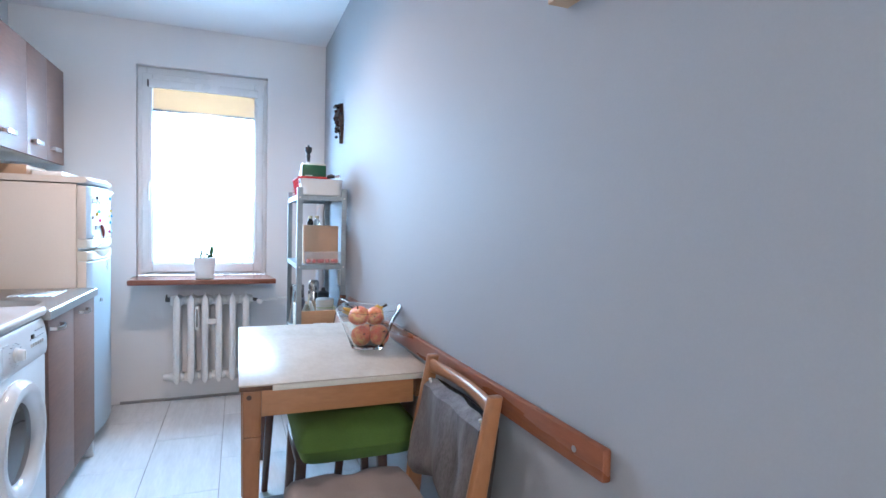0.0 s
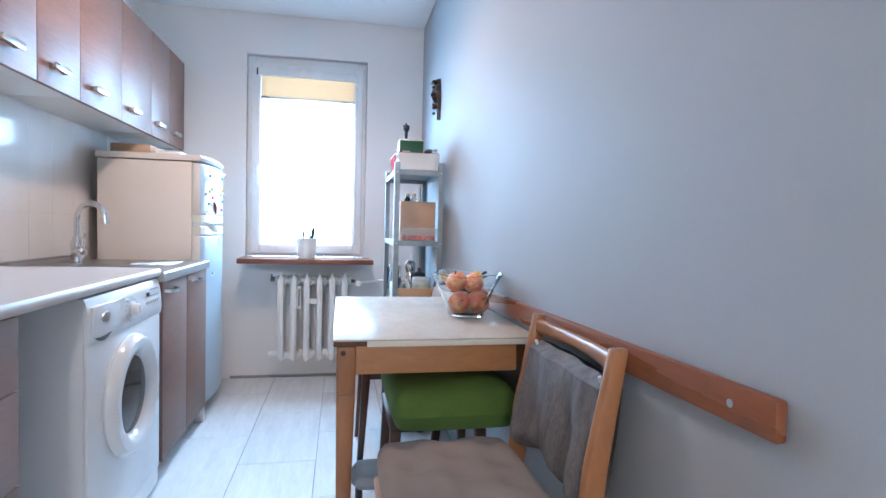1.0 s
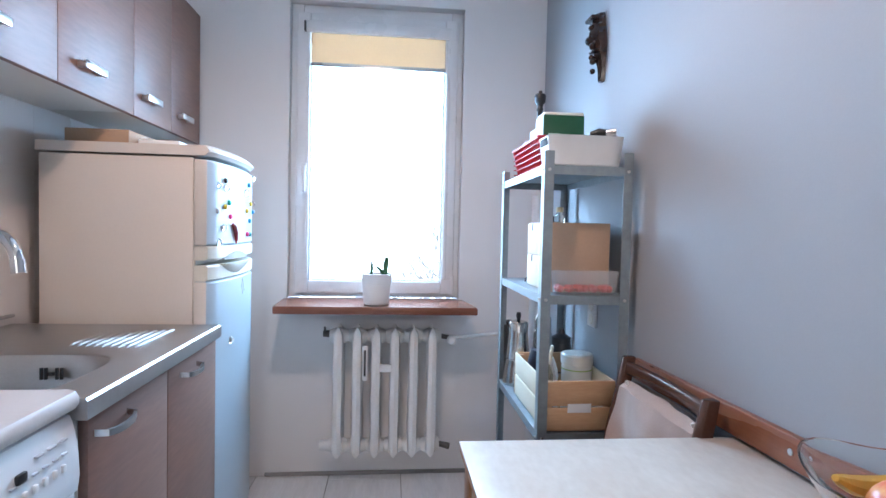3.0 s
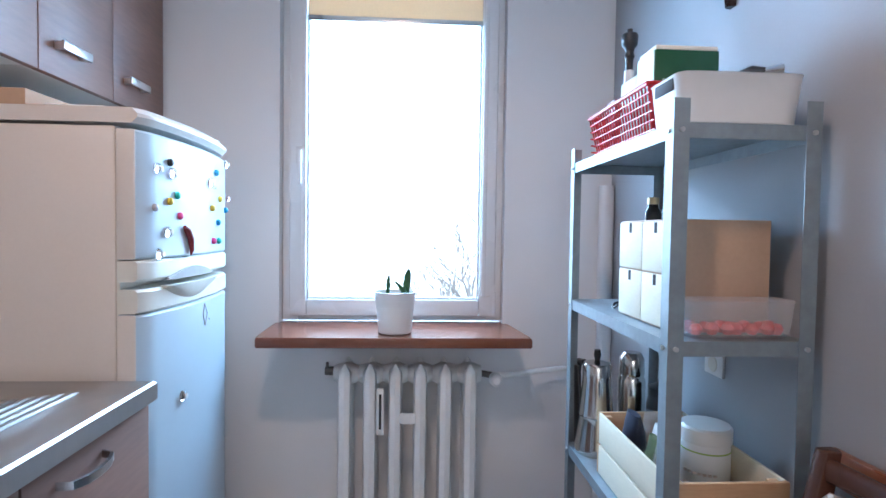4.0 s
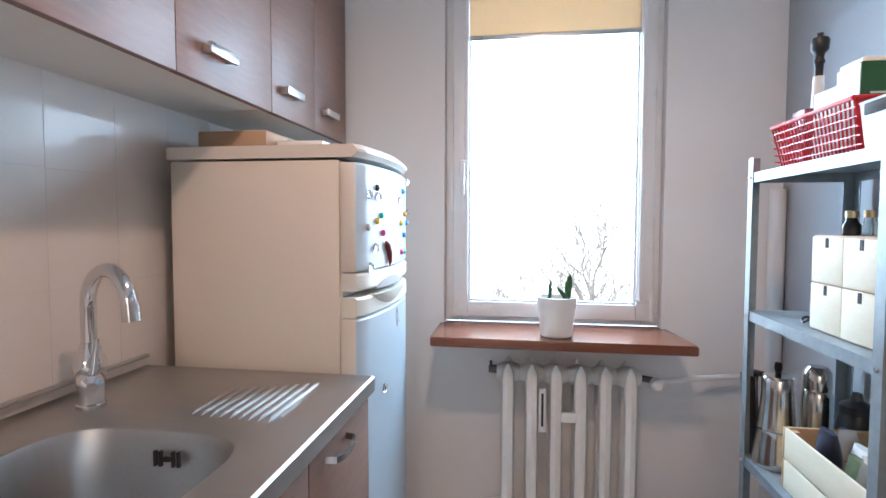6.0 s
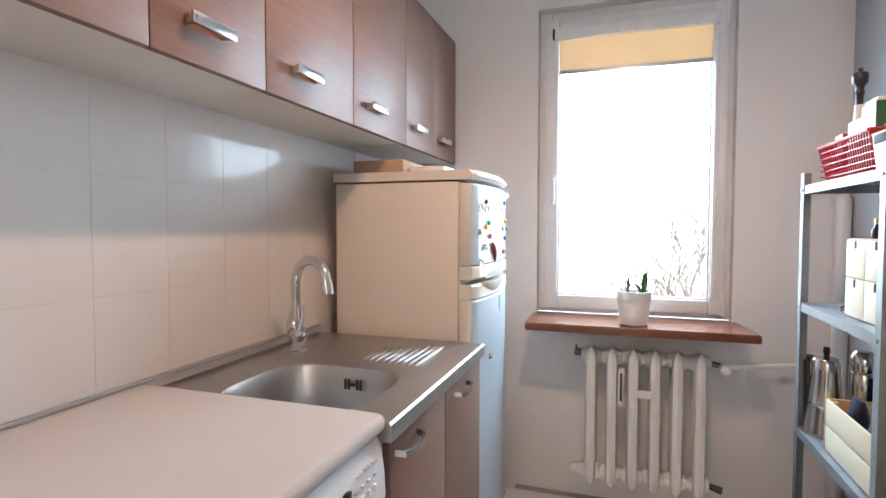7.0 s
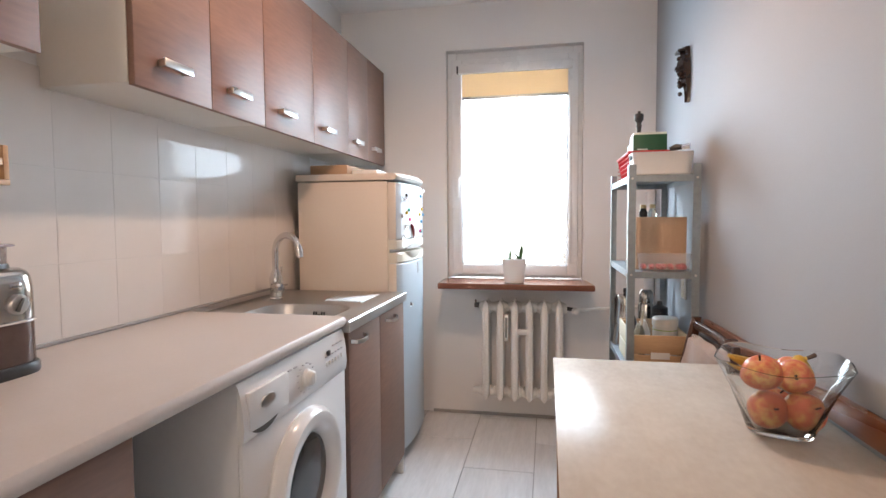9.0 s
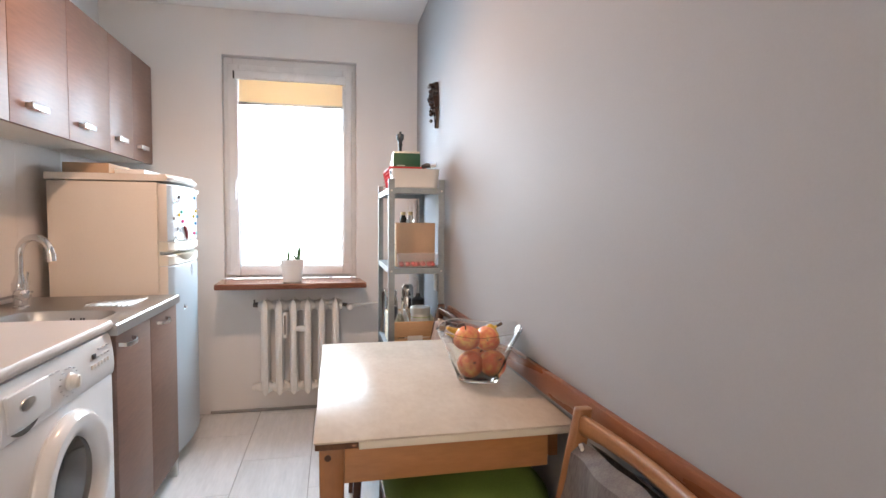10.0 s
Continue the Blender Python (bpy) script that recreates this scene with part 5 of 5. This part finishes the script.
# ---- fridge magnets ----
place(-0.009, 0, 0)
KIND = {"clear": M_CLEARB, "clearpink": M_PINKB, "black": M_BLACK, "teal": M_TEAL, "yellow": M_YELLOW, "flower": M_GREYPRINT, "pink": M_PINK, "magenta": M_PINK, "blue": M_BLUE, "lilac": M_PINKB}
for kind, y, z in (("clear", 5.674, 1.291), ("black", 5.718, 1.31), ("clearpink", 5.728, 1.287), ("teal", 5.746, 1.239), ("yellow", 5.717, 1.224), ("flower", 5.665, 1.208), ("pink", 5.758, 1.193), ("clear", 5.71, 1.155), ("clear", 5.679, 1.108), ("clear", 6.097, 1.352), ("blue", 5.979, 1.316), ("clearpink", 5.93, 1.284), ("yellow", 6.017, 1.247), ("lilac", 6.137, 1.255), ("yellow", 5.944, 1.219), ("blue", 6.093, 1.219), ("blue", 5.997, 1.182), ("magenta", 5.954, 1.132), ("teal", 6.003, 1.131), ("clear", 5.768, 0.771)):
    big = kind in ("clear", "clearpink")
    r = 0.0125 if big else 0.0085
    mg = thing("fridge_magnet", (bulge_x(y), y, z), {"clear": "round clear glass magnet on the fridge door", "clearpink": "round clear pink magnet on the fridge door", "flower": "grey flower magnet on the fridge door"}.get(kind, kind + " round magnet on the fridge door"), "magnet", "fridge magnets")
    x = bulge_x(y) + 0.0004
    part("disc", lathe([(r, 0), (r, 0.004), (r * 0.9, 0.0065), (r * 0.5, 0.009)], (x, y, z), 20, axis="x"), KIND[kind], mg)
    if big:
        part("centre", lathe([(r * 0.55, 0), (r * 0.5, 0.003), (r * 0.2, 0.004)], (x + 0.0092, y, z), 14, axis="x"), M_WPLAST, mg)
cm = thing("chilli_magnet", (bulge_x(5.79), 5.79, 1.135), "dark red chilli pepper magnet on the fridge door", "magnet", "fridge magnets")
part("pod", tube([(bulge_x(5.775) + 0.006, 5.77, 1.168), (bulge_x(5.786) + 0.006, 5.784, 1.160), (bulge_x(5.798) + 0.006, 5.801, 1.138), (bulge_x(5.803) + 0.006, 5.806, 1.112), (bulge_x(5.803) + 0.005, 5.802, 1.10)], [0.004, 0.008, 0.008, 0.005, 0.001], 10), M_DKRED, cm)

# ---- on the fridge ----
whole("cardboard_tray", bx(0.09, 0.285, 5.70, 5.98, 1.4105, 1.462, 0.003), M_CARD, "flat brown cardboard box on the fridge", "box", at=(0.19, 5.84, 1.4105))
whole("flat_box", bx(0.29, 0.42, 5.75, 6.06, 1.4105, 1.440, 0.003), M_WPLAST, "flat white box on the fridge", "box", at=(0.35, 5.9, 1.4105))

# ---- coffee machine ----
place()
cf = thing("coffee_grinder", (0.10, 4.09, WTZ), "black and brushed steel coffee grinder with a clear hopper", "coffee grinder")


def rounded_block(cx, cy, hx, hy, levels, p=4, m=40):
    bm = bmesh.new()
    return skin(bm, [loop_ring(bm, [(cx + sup(2 * math.pi * i / m, hx * k, hy * k, p)[0], cy + sup(2 * math.pi * i / m, hx * k, hy * k, p)[1], z) for i in range(m)]) for k, z in levels])


GX, GY = 0.100, 4.095
part("base", rounded_block(GX, GY, 0.088, 0.085, ((0.98, WTZ), (1.0, WTZ + 0.006), (1.0, WTZ + 0.02), (0.97, WTZ + 0.024))), M_BLACK, cf)
part("back_shell", rounded_block(GX - 0.018, GY, 0.078, 0.084, ((0.97, WTZ + 0.0245), (1.0, WTZ + 0.06), (1.0, WTZ + 0.19), (0.93, WTZ + 0.213), (0.8, WTZ + 0.22))), M_BLACK, cf)
part("steel_front", rounded_block(GX + 0.022, GY, 0.064, 0.072, ((1.0, WTZ + 0.1165), (1.0, WTZ + 0.172), (0.985, WTZ + 0.190), (0.94, WTZ + 0.206), (0.86, WTZ + 0.216), (0.72, WTZ + 0.2215))), M_POLISH, cf, "brushed steel domed upper shell")
part("band", rounded_block(GX + 0.022, GY, 0.066, 0.075, ((1.0, WTZ + 0.1105), (1.012, WTZ + 0.112), (1.012, WTZ + 0.115), (0.98, WTZ + 0.1163))), M_CHROME, cf, "thin chrome band")
part("container", rounded_block(GX + 0.024, GY, 0.060, 0.072, ((0.97, WTZ + 0.0245), (1.0, WTZ + 0.03), (1.0, WTZ + 0.106), (0.98, WTZ + 0.110))), M_SMOKE, cf, "smoked brown grounds container")
hp = part("hopper", lathe([(0.052, 0.2225), (0.054, 0.226), (0.055, 0.2640), (0.0525, 0.2640), (0.0515, 0.228), (0.030, 0.226)], (GX, GY, WTZ), 40), M_SMOKEC, cf, "clear lilac-grey bean hopper")
part("lid", lathe([(0.058, 0.2645), (0.068, 0.2660), (0.069, 0.2685), (0.064, 0.2705), (0.020, 0.2720)], (GX, GY, WTZ), 40), M_LILAC, hp, "flat lilac-grey lid")
part("collar", lathe([(0.0565, 0.2205), (0.058, 0.2225), (0.0565, 0.2300), (0.0558, 0.2300)], (GX, GY, WTZ), 40), M_BLACK, hp)
dl = part("dial", lathe([(0.0205, 0), (0.0205, 0.005), (0.018, 0.009), (0.004, 0.010)], (GX + 0.0862, GY + 0.015, WTZ + 0.150), 28, axis="x"), M_SATIN, cf)
part("dial_grip", plank((GX + 0.0985, GY + 0.005, WTZ + 0.137), (GX + 0.0985, GY + 0.019, WTZ + 0.162), 0.007, 0.005, 0.006, 0.004, (0, 1, 0), bevel=0.001), M_DKMETAL, dl)
bt = part("button", rounded_block(GX + 0.0855, GY + 0.015, 0.003, 0.013, ((0.9, WTZ + 0.180), (1.0, WTZ + 0.182), (1.0, WTZ + 0.190), (0.9, WTZ + 0.192)), 2.6, 20), M_CHROME, cf)
part("button_cap", bx(GX + 0.0887, GX + 0.0898, GY + 0.006, GY + 0.024, WTZ + 0.1838, WTZ + 0.1882, 0.0004), M_DKMETAL, bt)
part("cord", tube([(0.06, GY + 0.083, WTZ + 0.10), (0.05, GY + 0.12, WTZ + 0.10), (0.045, GY + 0.125, WTZ + 0.06), (0.04, GY + 0.10, WTZ + 0.03)], 0.003, 8), M_BLACK, cf)

# ---- spice rack ----
place(0, 0.13, -0.004)
sp = thing("spice_rack", (0.03, 3.95, 1.27), "small pale pine spice rack on the tiles", "rack")
part("shelf", bx(XL + 0.009, 0.075, 3.60, 4.072, 1.275, 1.287, 0.001), M_PINE, sp)
part("rail", bx(0.066, 0.074, 3.60, 4.058, 1.318, 1.334, 0.001), M_PINE, sp)
for y in (3.60, 4.059):
    part("side", bx(XL + 0.009, 0.075, y, y + 0.012, 1.2875, 1.362, 0.001), M_PINE, sp)
for i, y in enumerate((3.64, 3.70, 3.76, 3.82, 3.88, 3.94, 4.00)):
    j = thing("spice_jar", (0.03, y, 1.2875), "small glass spice jar with a steel lid", "jar", "spice jars")
    part("jar", lathe([(0.021, 0), (0.022, 0.004), (0.022, 0.072), (0.018, 0.08)], (0.035, y, 1.2875), 18), M_SPICE, j)
    part("lid", lathe([(0.020, 0), (0.020, 0.014), (0.018, 0.016)], (0.035, y, 1.368), 18), M_CHROME, j)

# ---- ceiling lamp over the kitchen ----
place()
LX, LY = 0.95, 4.88
pd = thing("ceiling_lamp", (LX, LY, ZC), "cream cloth drum lamp close under the ceiling", "lamp", "ceiling lamps")
part("rose", lathe([(0.060, 0), (0.055, -0.018), (0.012, -0.024)], (LX, LY, ZC - 0.0005), 24), M_BLACK, pd)
part("holder", lathe([(0.013, -0.0245), (0.016, -0.030), (0.016, -0.085), (0.012, -0.095)], (LX, LY, ZC), 16), M_WPLAST, pd)
part("shade", lathe([(0.095, ZC - 0.012), (0.108, 2.281), (0.106, 2.2805), (0.093, ZC - 0.013)], (LX, LY, 0), 48, False), M_SHADE, pd)

# ---- unseen lamp base added over the fill light ----
hl = thing("ceiling_lamp", (0.9, 0.05, ZC), "round white lamp base added unseen above the fill light", "lamp", "ceiling lamps")
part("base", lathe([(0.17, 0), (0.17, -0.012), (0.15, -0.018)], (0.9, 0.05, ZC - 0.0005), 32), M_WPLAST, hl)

# ---- skirting ----
whole("baseboard", bx(0.55, 1.745, YB - 0.010, YB - 0.0005, 0.0, 0.018, 0.002), M_GREYTRIM, "thin grey skirting strip at the window wall", "baseboard", kind="structure")

# ---- outside: pale winter trees below an overcast sky ----
whole("ground", bx(-300, 300, 8, 700, -9.2, -9.0), M_GROUND, "pale winter ground far below the window", "ground", kind="structure", smooth=False)


def bare_tree(x, y, z0, h, seed):
    rnd = random.Random(seed)
    t = thing("bare_tree", (x, y, z0), "leafless winter tree with fine twigs outside the window", "tree", "trees outside")
    trunk, twigs = bmesh.new(), bmesh.new()

    def grow(p, d, length, r, depth):
        q = p + d * length
        mid = (p + q) / 2 + Vector((rnd.uniform(-1, 1), rnd.uniform(-1, 1), 0)) * length * 0.06
        tube([p, mid, q], [r, r * 0.85, r * 0.68], 5, trunk if depth > 3 else twigs)
        if depth == 0:
            return
        for _ in range(3 if depth > 1 else 4):
            nd = (d + Vector((rnd.uniform(-0.8, 0.8), rnd.uniform(-0.8, 0.8), rnd.uniform(-0.15, 0.5)))).normalized()
            grow(p.lerp(q, rnd.uniform(0.55, 1.0)), nd, length * rnd.uniform(0.58, 0.78), r * 0.6, depth - 1)

    grow(Vector((x, y, z0)), Vector((0.03, 0, 1)), h * 0.36, h * 0.013, 5)
    part("trunk", trunk, M_BARK, t)
    part("crown", twigs, M_BARK, t)


bare_tree(3.3, 24.0, -9.0, 12.2, 3)
bare_tree(4.5, 25.0, -9.0, 12.6, 8)
bare_tree(2.6, 29.0, -9.0, 12.0, 11)
bare_tree(-0.4, 34.0, -9.0, 10.2, 5)
whole("backdrop", bx(-60, 60, 50, 50.2, -9, 45), M_SKY, "pale bright winter haze beyond the trees", "sky", kind="structure", smooth=False)

# ---- wall tiles ----
whole("tile_bed", bx(XL + 0.0003, XL + 0.0076, 2.45, 5.90, 0.66, 1.518), M_JOINT, "pale grout behind glossy cream wall tiles", "wall", kind="structure", smooth=False)
TW, THT = 0.188, 0.25
tile_me = finish(bx(XL + 0.0078, XL + 0.0086, 0.0005, TW - 0.0005, 0.0005, THT - 0.0005, 0.0003, 1), "tile", M_TILE)
west = bpy.data.objects["tile_bed"]
for i in range(-10, 8):
    for j in range(3):
        y, z = 4.389 + i * TW, 0.829 + j * THT
        ob = new("tile", tile_me)
        ob.location = (0, y, z)
        ob.parent = west

# ---- floor tiles ----
FW, FL = 0.335, 0.66
floor_ob = bpy.data.objects["floor_base"]
fl_me = {}
for i in range(-2, 6):
    x0 = 0.846 + (i - 2) * FW
    if x0 + FW < XL + 0.02 or x0 > XR:
        continue
    a, b = max(x0, XL + 0.001), min(x0 + FW, XR - 0.001)
    for j in range(-9, 3):
        y0 = 5.030 + j * FL + (FL / 2 if i % 2 else 0)
        c, d = max(y0, YF + 0.001), min(y0 + FL, YB - 0.001)
        if d - c < 0.02:
            continue
        key = (round(b - a, 4), round(d - c, 4))
        if key not in fl_me:
            fl_me[key] = finish(bx(0.0016, b - a - 0.0016, 0.0016, d - c - 0.0016, -0.0055, 0.0, 0.0008, 1), "tile", M_FLOOR)
        ob = new("tile", fl_me[key])
        ob.location = (a, c, 0)
        ob.parent = floor_ob
